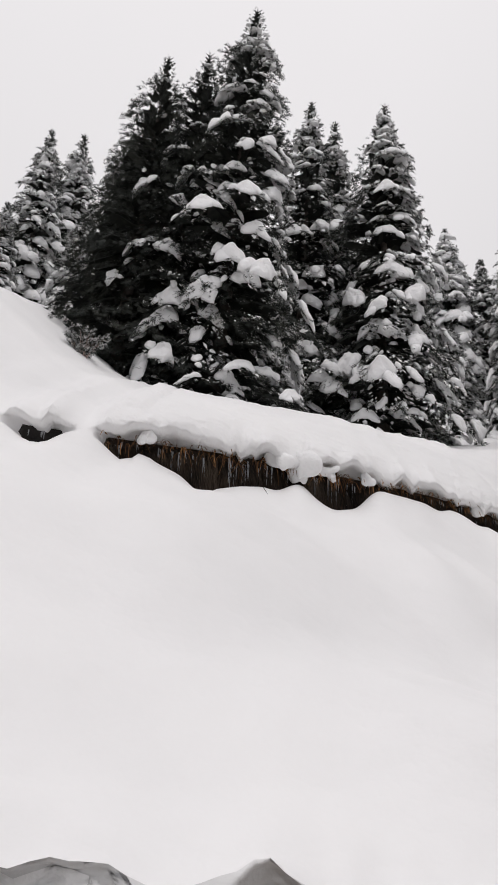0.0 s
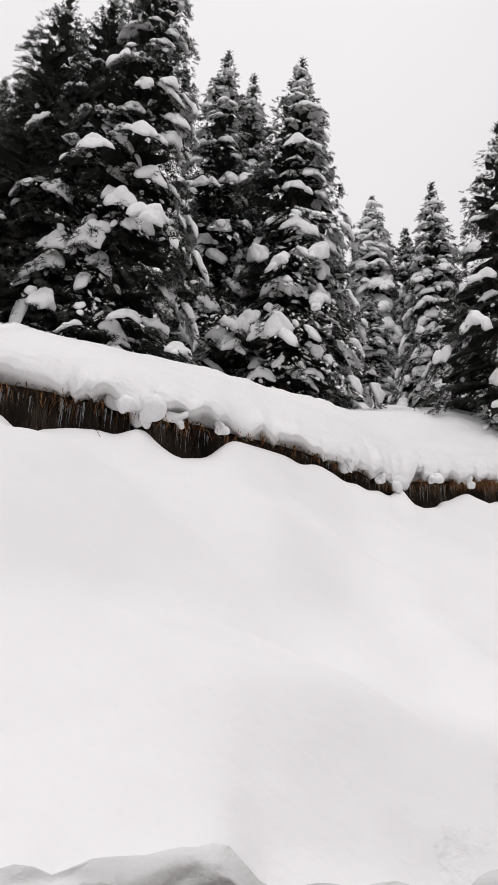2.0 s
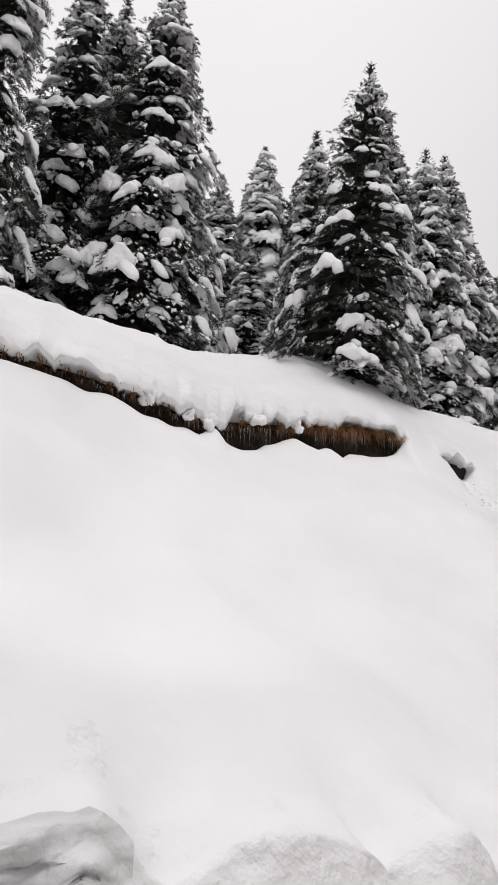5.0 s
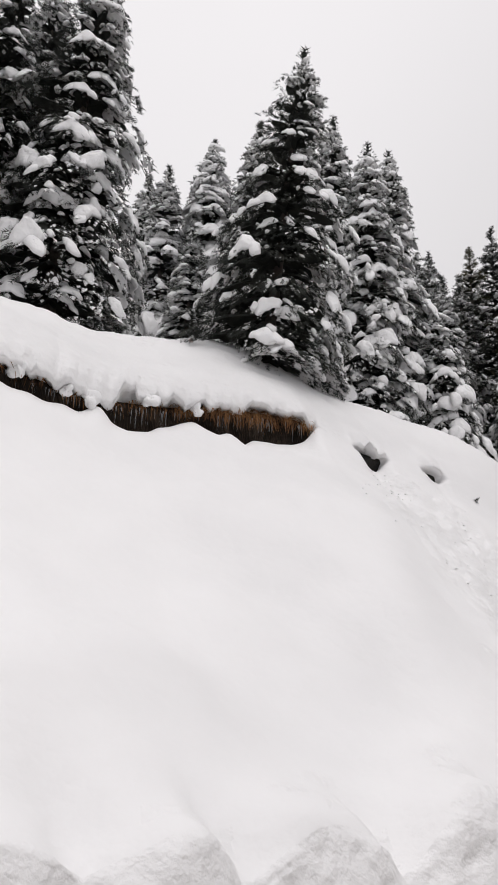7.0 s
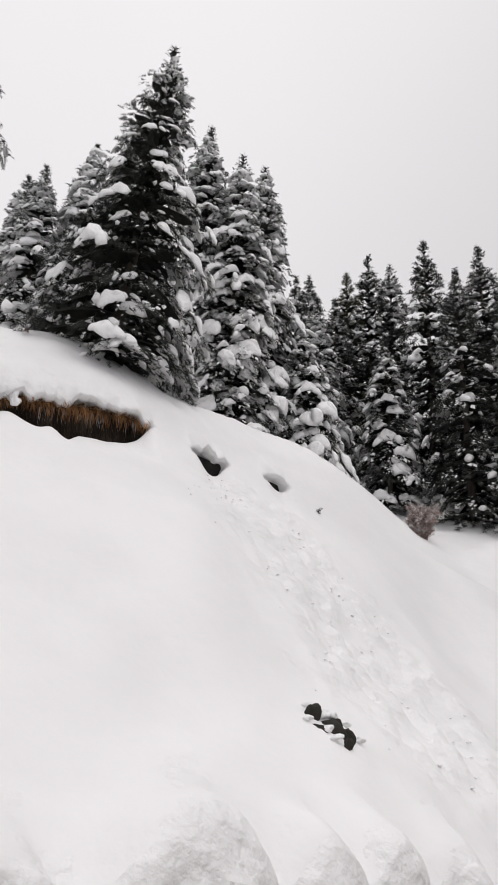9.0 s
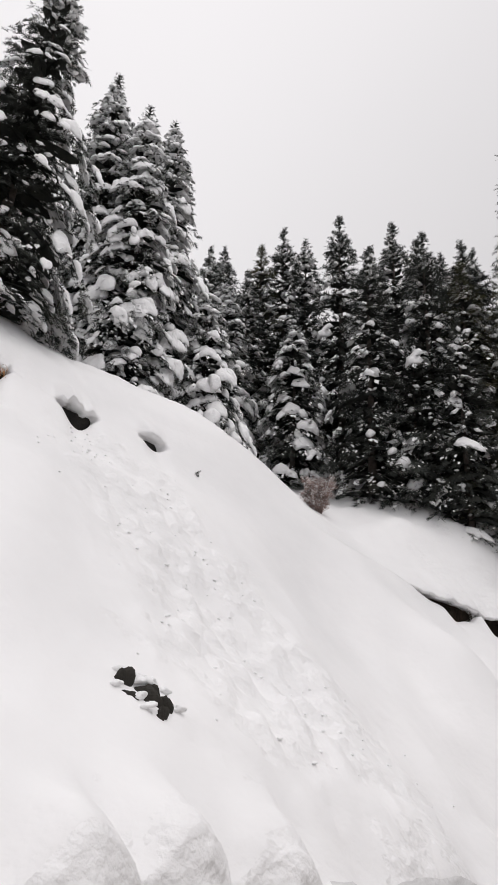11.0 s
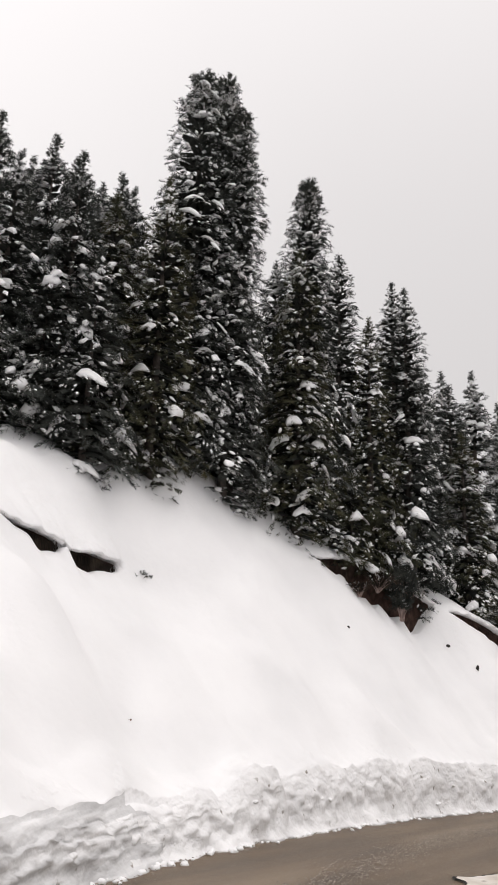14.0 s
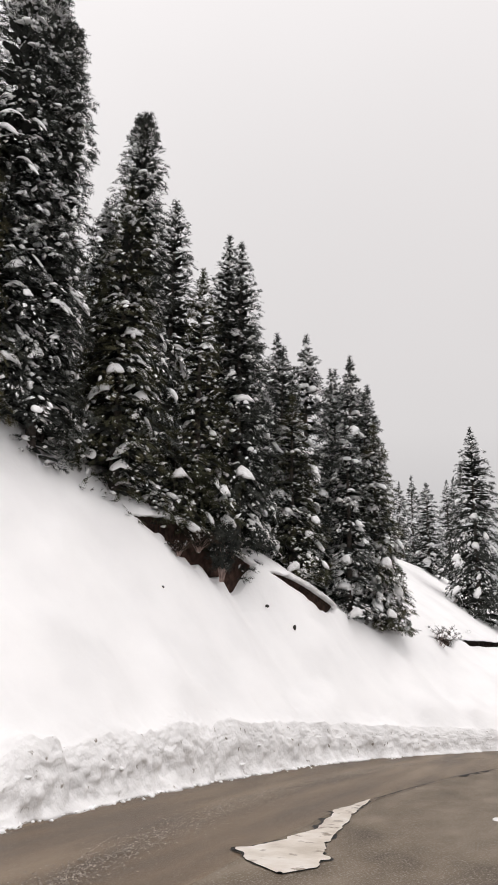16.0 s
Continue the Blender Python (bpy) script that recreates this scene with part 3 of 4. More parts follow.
def pillow(line, out, at, long_, wide, thick, shift, rng, grade):
    """A pillow of snow moulded over a bough: lumpy top, scalloped rim that hangs over the twigs, thin underside."""
    rho, ang, quads, n_top = DISCS[grade]
    reach = float(np.linalg.norm(line[-1] - line[0]))
    rim = 1 + sum(rng.uniform(.3, 1) * w * np.cos(k * ang + rng.uniform(0, 6.28)) for k, w in ((2, .12), (3, .14), (4, .1), (5, .08), (7, .07), (10, .07)))
    r = np.minimum(rho, 1)[:, None] * rim[None, :]
    a, b = r * np.cos(ang) * long_, r * np.sin(ang) * wide
    top = np.arange(len(rho)) < n_top
    h = np.where(top, (1 - np.clip(rho, 0, 1) ** 2.4) ** .6, -.22)[:, None] + np.where(rho > .98, -.1, 0)[:, None]
    wob = sum(np.sin(a * f * math.cos(q) + b * f * math.sin(q) + p) * w for f, q, p, w in zip((8, 14, 23, 37, 55), rng.uniform(0, 6.28, 5), rng.uniform(0, 6.28, 5), (.24, .24, .2, .14, .09)))
    h = h + np.where(top, 1, 0)[:, None] * wob * np.clip(1.15 - rho, 0, 1)[:, None] ** .5
    s_at = np.append(np.linspace(0, 1, len(line)), 1.5)
    tail = line[-1:] + (line[-1:] - line[-2:-1]) * (.5 * (len(line) - 1)) * (.55, .55, .8)
    ext = np.concatenate([line, tail])
    s = np.clip(at + a / max(reach, .2), .02, 1.2).ravel()
    p = np.stack([np.interp(s, s_at, ext[:, q]) for q in range(3)], 1)
    tan = ext[min(len(line), 1 + int(at * (len(line) - 1)))] - ext[max(0, int(at * (len(line) - 1)) - 1)]
    nor = np.array((0, 0, 1.0)) * max(.35, math.hypot(tan[0], tan[1])) + out * max(0.0, -tan[2])
    nor /= np.linalg.norm(nor)
    lat = np.array((-out[1], out[0], 0))
    q = b.ravel() + shift
    p = p + lat * q[:, None] + nor * (thick * h.ravel() + .03)[:, None]
    p[:, 2] -= .75 * np.abs(q) ** 1.5
    return p, quads


def joined(pieces):
    n, vs, fs = 0, [], []
    for v, f in pieces:
        vs.append(v)
        fs.append(f + n)
        n += len(v)
    return np.concatenate(vs), np.concatenate(fs)


def spruce(name, height, radius, seed, snow=.5, dust=.2, side=None, taper=.85, step=.3, fine=.22, pieces=False, specks=1.0, blunt=0.0, olive=False, lean=(0, 0), droop=1.0, clump=1.0, skirt=0.0, broken=None):
    """A spruce at the origin: trunk, crown of needle twigs and the snow that lies on its boughs."""
    rng = np.random.default_rng(seed)
    root = new(name)
    far = fine > .3
    broken = clump < 1 if broken is None else broken
    # trunk
    rings, k = [], 9
    hs = np.linspace(-.4, height * .985, 12)
    for h in hs:
        r = max(.012, .017 * height * (1 - max(h, 0) / height) ** .9 + (.04 if h < .1 else 0))
        a = np.arange(k) * 2 * np.pi / k
        bend = .02 * math.sin(h * 1.3 + seed)
        rings.append(np.stack([np.cos(a) * r + bend + lean[0] * h, np.sin(a) * r + lean[1] * h, np.full(k, h)], 1))
    i = np.arange(len(hs) - 1)[:, None] * k + np.arange(k)[None, :]
    j = np.arange(len(hs) - 1)[:, None] * k + (np.arange(k) + 1)[None, :] % k
    mesh_object("trunk", np.concatenate(rings), np.stack([i, j, j + k, i + k], -1).reshape(-1, 4), BARK, root, True)
    pos, way, up, size, frost, loads, small, fans, singles = [], [], [], [], [], [], [], [], []
    n_whorl, skirt_n = int(height / step), 4
    s = np.linspace(0, 1, 9)
    sf = np.linspace(.02, .97, 6)
    for w in range(n_whorl + 1):
        u = 1 - (1 - min(.995, max(.01, (w + rng.uniform(-.3, .3)) / n_whorl))) ** 1.3
        low = skirt * (skirt_n - w) / skirt_n if w < skirt_n else 0.0
        env = max((1 - u) ** taper, blunt * (1 - u ** 3.6))
        n_b = 5 if u > .93 else (6 if u > .7 else (8 if not far else 7))
        a0 = rng.uniform(0, 6.28)
        for b in range(n_b):
            az = a0 + b * 2 * np.pi / n_b + rng.uniform(-.3, .3)
            length = radius * env * (rng.uniform(.62, 1.15) if u < .6 else rng.uniform(.72, 1.08)) * (1 + .2 * float(vnoise(az * 1.4 + seed, u * 9, seed))) + (.1 if u < .9 else .05)
            if u > .88 and blunt < .3:
                length *= .78
            if u < .14:
                length *= (.65 + 2.4 * u) * (.66 if skirt > .5 and math.sin(az) < -.2 else 1)
            bias = 1.0 if side is None else .28 + .95 * max(0, math.cos(az - side)) ** .7
            loaded = rng.uniform() < snow * bias * (.6 * min(1.4, max(.06, .45 + 1.7 * float(vnoise(az * 1.3 + seed * 3, u * 15, seed + 5)))) if broken else .85) * (1.15 if .06 < u < .88 else (.8 if blunt < .4 else 2.2)) and length > .15 and (u < .96 or blunt > .4)
            z0 = height * u + rng.uniform(-.6, .6) * step - low * max(0, -math.sin(az))
            rise = (.8 * u ** 2 - .1) if u > .3 else -.05
            sag = (.6 - .38 * u) * droop * rng.uniform(.6, 1.35) * min(1, .12 + 4.5 * u)
            tip = (.32 * rng.uniform(.7, 1.3) if loaded else .05) * min(1, .1 + 5 * u) * (1 - .5 * u)
            out = np.array([math.cos(az), math.sin(az), 0])
            lat = np.array([-out[1], out[0], 0])
            line = out[None, :] * (length * s * (1 - .12 * tip * s ** 3))[:, None]
            line[:, 2] = z0 + length * (rise * s - sag * s * s - tip * s ** 4)
            line[:, 0] += lean[0] * z0
            line[:, 1] += lean[1] * z0
            # the bough's shaded depth as a dark filler: a drooping, ragged fan on both sides of its stem
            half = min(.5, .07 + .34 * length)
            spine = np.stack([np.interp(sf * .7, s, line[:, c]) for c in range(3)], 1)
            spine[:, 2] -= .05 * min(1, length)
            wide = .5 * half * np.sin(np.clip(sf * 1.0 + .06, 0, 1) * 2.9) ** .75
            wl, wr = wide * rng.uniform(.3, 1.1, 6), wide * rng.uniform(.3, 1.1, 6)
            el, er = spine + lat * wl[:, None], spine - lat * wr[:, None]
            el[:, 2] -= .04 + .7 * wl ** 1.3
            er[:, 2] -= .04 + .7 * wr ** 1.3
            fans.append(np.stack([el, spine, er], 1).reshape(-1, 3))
            # needle twigs over the fan, thickest along its rim
            n_t = max(8, int(length * (.55 + .45 * length / 1.2) / (fine * fine) * (1.6 if far else (1.45 if fine < .2 else 1.28))))
            ts = .1 + .9 * rng.uniform(0, 1, n_t) ** .6
            side_ = rng.choice((-1, 1), n_t) * rng.uniform(0, 1, n_t) ** .6
            fan = half * np.sin(np.clip(ts, 0, 1) * 2.75) ** .75 * side_
            p = np.stack([np.interp(ts, s, line[:, c]) for c in range(3)], 1)
            fwd = np.stack([np.interp(ts, s, np.gradient(line[:, c])) for c in range(3)], 1)
            fwd /= np.linalg.norm(fwd, axis=1, keepdims=True)
            p = p + lat * fan[:, None] + rng.normal(0, .022, (n_t, 3))
            p[:, 2] -= .6 * np.abs(fan) ** 1.3
            wv = fwd * rng.uniform(.5, 1.0, (n_t, 1)) + lat * (side_ * rng.uniform(.4, 1.1, n_t))[:, None] + rng.normal(0, .2, (n_t, 3))
            wv[:, 2] += (.5 * u - .3) * rng.uniform(0, 1, n_t)
            thin = 1.0 if u < .8 or blunt > .5 else .28 + .72 * (1 - u) / .2
            pos += [p, line[-1:]]
            way += [wv, fwd[-1:] + rng.normal(0, .15, (1, 3))]
            up += [np.tile(np.array([0, 0, .7]) + .6 * out, (n_t, 1)) + rng.normal(0, .5, (n_t, 3)), np.array([[0, 0, 1.0]]) + rng.normal(0, .3, (1, 3))]
            size += [fine * rng.uniform(.6, 1.2, n_t) * thin, np.array([fine * 1.1 * thin])]
            frost.append(np.full(n_t + 1, (1.7 if loaded else .8) * bias ** .5))
            # snow pillows
            if loaded:
                wd = min(.24, ((.085 + .09 * length) if snow < .95 else (.125 + .045 * length)) * rng.lognormal(0, .38)) * clump * (1.2 if snow > .9 else 1)
                big = pieces and wd > .17
                at = 1 - rng.uniform(.5, 1.0) * wd / max(length, .3)
                off = rng.normal(0, .1) * length
                made = [pillow(line, out, max(.3, at), wd * rng.uniform(.6, .95), wd * 1.12, wd * rng.uniform(.35, .6), off, rng, 2 if big else (1 if not far else 0))]
                if broken:
                    made = [pillow(line, out, max(.3, at) + rng.uniform(-.42, .02), wd * q_ * rng.uniform(.6, .95), wd * q_ * rng.uniform(1.2, 1.8), wd * q_ * rng.uniform(.3, .5), off + rng.normal(0, .75) * wd, rng, 1 if q_ > .5 else 0) for q_ in (rng.uniform(.7, 1.35), rng.uniform(.35, .65), rng.uniform(.25, .45))]
                    big = False
                elif not far:
                    w2, sgn = wd * rng.uniform(.45, .75), rng.choice((-1, 1))
                    made.append(pillow(line, out, max(.3, at) + rng.uniform(-.1, .1), w2, w2 * 1.2, w2 * rng.uniform(.4, .6), off + sgn * wd * rng.uniform(.6, 1.0), rng, 1))
                for _ in range(int(rng.integers(1, 4)) if fine < .21 else int(rng.integers(0, 2))):
                    w2 = wd * rng.uniform(.3, .65)
                    made.append(pillow(line, out, rng.uniform(.4, 1.0), w2 * rng.uniform(.8, 1.3), w2, w2 * rng.uniform(.5, .8), rng.choice((-1, 1)) * rng.uniform(.4, .95) * half, rng, 1 if fine < .19 else 0))
                if snow > .9 and length > .5:
                    w2 = wd * rng.uniform(.5, .9)
                    made.append(pillow(line, out, rng.uniform(.4, .62), w2, w2, w2 * rng.uniform(.5, .7), rng.normal(0, .3) * half, rng, 1 if not far else 0))
                if big:
                    singles.append(made.pop(0))
                loads.extend(made)
            # small lumps on single twigs
            for _ in range(0 if u > .96 else rng.poisson(specks * (.3 + .9 * snow) * bias * min(1.5, .4 + length))):
                at = p[rng.integers(len(p))] + rng.normal(0, .05, 3) + (0, 0, .03)
                wv = out * rng.uniform(.5, 1) + rng.normal(0, .5, 3) * (1, 1, .4)
                ln = rng.uniform(.03, .09) * (1.3 if broken else 1)
                small.append((*at, *wv, ln * 1.2, ln * rng.uniform(.5, .85), ln * .5))
    for t_ in range(4 if snow > .3 else 0):
        h = height * (.975 - .03 * t_)
        small.append((lean[0] * h + rng.normal(0, .03), lean[1] * h + rng.normal(0, .03), h, 1, 0, .2, .09 + .04 * t_, .08 + .03 * t_, .09))
    # leader with upright shoots, shorter towards the tip
    for h in np.linspace(.93, 1.0, 8):
        q = 4 if h < .985 else 2
        a = rng.uniform(0, 6.28, q)
        pos.append(np.tile((lean[0] * height * h, lean[1] * height * h, height * h - .06), (q, 1)))
        way.append(np.stack([np.cos(a) * (1.012 - h) * 13, np.sin(a) * (1.012 - h) * 13, np.full(q, 1.0)], 1))
        up.append(rng.normal(0, 1, (q, 3)))
        size.append(min(fine, .2) * rng.uniform(.7, 1.1, q))
        frost.append(np.full(q, .3))
    for dx in (0, .5):
        pos.append(np.array([(lean[0] * height, lean[1] * height, height - .12)]))
        way.append(np.array([(.08, .04, 1.0)]))
        up.append(np.array([(math.cos(3 * dx), math.sin(3 * dx), 0)]))
        size.append(np.array([.42 if blunt < .3 else .2]))
        frost.append(np.zeros(1))
    pos, way, up, size, frost = (np.concatenate(a) for a in (pos, way, up, size, frost))
    v, f = place_sprigs(pos, way, up, size)
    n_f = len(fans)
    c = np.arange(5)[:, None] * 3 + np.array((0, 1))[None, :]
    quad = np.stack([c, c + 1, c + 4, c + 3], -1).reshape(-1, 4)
    # added opaque fans that darken the crown's inside and block see-through
    mesh_object("crown_shade_fans", np.concatenate(fans), (quad[None] + (np.arange(n_f) * 18)[:, None, None]).reshape(-1, 4), INNER, root)
    mesh_object("crown", v, f, OLIVE if olive else NEEDLES, root)
    # thin snow caught on single twigs
    sel = rng.uniform(size=len(pos)) < .75 * frost * dust * (1 if side is None else np.clip(.45 + .7 * (pos[:, 0] * math.cos(side) + pos[:, 1] * math.sin(side)) / radius, .1, 1.3))
    lift = np.array([0, 0, .018])
    dv, df = place_sprigs(pos[sel] + lift, way[sel], np.stack([pos[sel, 0] / radius, pos[sel, 1] / radius, np.full(sel.sum(), 1.0)], 1) + rng.normal(0, .25, (sel.sum(), 3)), size[sel] * frost[sel] * rng.uniform(.35, .8, sel.sum()), FLECK_V, FLECK_F)
    if len(dv):
        tagged(mesh_object("snow_dusting", dv, df, BOUGH_SNOW, root, label="thin snow caught on needle twigs"), kind="stuff")
    heap = loads + ([lumps(small, rng)] if small else [])
    if heap:
        tagged(mesh_object("snow_load", *joined(heap), BOUGH_SNOW, root, True, "rounded lumps of fresh snow on the boughs"), kind="stuff")
    for one in singles:
        mesh_object("snow_pillow", *one, BOUGH_SNOW, root, True)
    return root


LABELS = {"heavy": "tall dark spruce heavily loaded with fresh snow", "half": "tall spruce with scattered pillows of snow",
          "dark": "dark green spruce with little snow on its boughs", "column": "tall columnar spruce with a blunt snowy top", "olive": "olive-green spruce lightly dusted with snow"}


def plant(x, y, top, radius, seed, style, snow, dust, side=None, **extra):
    base = land_z(x, y) - .12
    ob = spruce("spruce", top - base, radius, seed, snow, dust, side, **extra)
    ob.matrix_world = pose(x, y, base)
    return tagged(ob, LABELS[style], "tree", "roadside spruces")


EAST = 0.0
# the stand on the near shoulder
plant(-3.6, 15.0, 14.4, 1.3, 1, "dark", .14, .2, EAST, fine=0.19, lean=(.04, 0))
plant(-3.2, 14.2, 14.1, 1.3, 2, "dark", .14, .2, EAST, fine=0.19, lean=(.04, 0), taper=0.75)
plant(-2.7, 13.1, 14.9, 1.8, 3, "dark", 0.13, 0.3, EAST, pieces=True, fine=0.18, lean=(.045, 0), taper=0.75)
plant(-1.8, 13.3, 15.3, 1.8, 4, "half", 0.26, 0.4, EAST - .8, pieces=True, fine=0.18, lean=(.045, 0), taper=0.75)
plant(-.75, 13.1, 16.6, 2.1, 5, "half", 0.55, 0.45, EAST - .85, pieces=True, fine=0.18, lean=(.045, 0), taper=0.72, clump=1.05, skirt=0.3)
plant(1.0, 15.6, 16.3, 1.8, 6, "half", 0.85, 0.5, fine=0.21, lean=(.03, 0))
plant(1.75, 16.5, 16.5, 1.6, 7, "half", 0.85, 0.5, fine=0.21, lean=(.03, 0))
plant(2.85, 15.0, 15.65, 2.12, 8, "heavy", 1.05, 0.55, EAST - .8, pieces=True, fine=0.18, lean=(.035, 0), step=0.3, clump=.88, broken=False, skirt=0.3, taper=0.8)
plant(6.85, 13.5, 12.6, 1.75, 93, "half", 0.85, 0.36, EAST - .55, pieces=True, lean=(.085, 0), fine=0.15, clump=.86, broken=False, skirt=0.3, taper=0.85)
plant(7.35, 24.5, 19.3, 2.2, 10, "heavy", 1.2, 0.9, clump=1.35, fine=0.28)
plant(8.5, 24.0, 17.5, 1.3, 11, "dark", 0.6, 0.6, fine=0.32)
plant(7.6, 19.0, 15.5, 1.5, 12, "heavy", 1.12, 0.55, fine=0.2, lean=(.03, 0), taper=0.75, clump=.82, broken=False, step=0.32)
plant(9.7, 17.9, 15.2, 1.6, 13, "heavy", 1.12, 0.55, fine=0.2, taper=0.75, clump=.82, broken=False, step=0.32)
plant(10.2, 17.0, 13.7, 1.45, 14, "heavy", 1.2, 0.6, None, pieces=True, fine=0.19, lean=(.02, 0), taper=0.7, clump=.82, broken=False, step=0.3, skirt=0.3)
plant(11.2, 17.9, 14.4, 1.4, 15, "heavy", 1.2, 0.6, None, pieces=True, fine=0.19, lean=(.02, 0), taper=0.7, clump=.82, broken=False, step=0.3)
plant(12.4, 17.4, 9.3, 1.4, 16, "heavy", 1.1, 0.6, clump=.82, broken=False, fine=0.2)
plant(16.0, 19.2, 10.5, 1.6, 17, "half", 0.8, .8, None, fine=0.2, clump=1.1, taper=.95)

# the dark stand above the bend
plant(18.7, 15.4, 9.25, 1.7, 20, "dark", 0.55, 0.35, clump=.8, fine=0.21, specks=1.3, skirt=0.6)
plant(18.1, 16.5, 9.0, 1.7, 21, "dark", 0.49, 0.31, clump=.8, fine=0.22, specks=1.3)
plant(20.8, 15.2, 12.6, 1.7, 22, "olive", 0.45, 0.35, clump=.8, olive=True, fine=0.21, taper=0.75, specks=1.3, skirt=0.6)
plant(22.2, 15.35, 11.2, 1.6, 19, "dark", 0.49, 0.35, clump=.8, fine=0.22, specks=1.3, skirt=0.6)
plant(23.4, 14.75, 12.0, 1.8, 23, "half", 0.55, 0.39, clump=.8, fine=0.21, skirt=0.6, specks=1.3)
plant(22.8, 15.8, 18.1, 1.55, 24, "column", 0.88, 0.29, taper=.4, blunt=.78, clump=.8, fine=0.25, specks=1.3)
plant(23.65, 15.5, 18.4, 1.4, 25, "column", 0.71, 0.32, taper=.4, blunt=.78, clump=.8, fine=0.25, specks=1.3)
plant(24.0, 15.1, 17.2, 1.15, 26, "column", 0.60, 0.32, taper=.4, blunt=.7, clump=.8, fine=0.25, specks=1.3)
plant(27.1, 14.25, 16.0, 1.85, 27, "half", 0.77, 0.29, clump=.8, blunt=0.6, taper=0.6, fine=0.27, specks=1.3)
plant(26.2, 14.0, 12.7, 1.7, 28, "olive", 0.49, 0.39, olive=True, clump=.8, taper=0.7, skirt=1.0, fine=0.27, specks=1.3)
plant(29.9, 14.45, 14.6, 1.5, 29, "dark", 0.45, 0.35, clump=.8, blunt=0.5, taper=0.6, fine=0.27, specks=1.3)
plant(29.8, 13.2, 11.5, 1.6, 30, "olive", 0.45, 0.35, olive=True, clump=.8, skirt=1.0, fine=0.27, specks=1.3)
plant(32.0, 13.2, 14.0, 1.7, 31, "dark", 0.45, 0.31, clump=.8, taper=0.65, fine=0.27, specks=1.3)
plant(31.8, 12.6, 13.5, 1.7, 32, "dark", 0.45, 0.31, clump=.8, taper=0.65, skirt=1.0, fine=0.27, specks=1.3)

# young growth along the edge of the scarp
for x, d, tall, wide, seed in ((27.5, .35, 2.0, .8, 33), (28.5, .3, 2.4, .95, 34), (29.3, .35, 2.2, .9, 35), (30.7, .35, 2.4, .85, 36)):
    y = float(edge(x)[0]) + d
    plant(x, y, float(land_z(x, y)) + tall, wide, seed, "olive", .35, .3, olive=True, fine=.24, clump=.8, taper=.7, step=.24, skirt=.3)

plant(63.3, 7.5, 14.1, 3.6, 60, "half", 0.35, 0.6, step=.36, fine=.36, taper=.8, clump=1.3)
plant(40.5, 10.7, 11.8, 1.7, 61, "half", 0.47, 0.59, step=.36, fine=.31, taper=.75)

# forest behind, from a few grown forms
KEEP = {"fine": .33, "step": .37, "taper": .9, "specks": 2.2}
FORMS = [spruce("spruce", 9.0, 1.8, 40, .32, .75, **KEEP), spruce("spruce", 9.0, 1.65, 41, .42, .8, **KEEP), spruce("spruce", 9.0, 1.9, 42, .28, .65, olive=True, **KEEP),
         spruce("spruce", 9.0, 1.85, 43, .95, .85, clump=1.2, **KEEP), spruce("spruce", 9.0, 1.6, 44, .5, .85, **KEEP)]
FORM_LABELS = ("dark", "half", "olive", "heavy", "half")
used = [False] * 5


def stand(x, y, top, form, wide=1.0, turn=0.0):
    base = land_z(x, y) - .15
    s = (top + (.7 if x < 0 else (.3 if x < 34 else .6)) - base) / 9.0
    wide *= 1.12 if 34 < x < 39.5 else 1.0
    m = pose(x, y, base, 0, 0, turn) @ Matrix.Diagonal((wide * (.4 + .6 * s), wide * (.4 + .6 * s), s, 1))
    if used[form]:
        ob = copy_thing(FORMS[form], m)
    else:
        ob, used[form] = FORMS[form], True
        ob.matrix_world = m
    return tagged(ob, LABELS[FORM_LABELS[form]], "tree", "forest spruces")


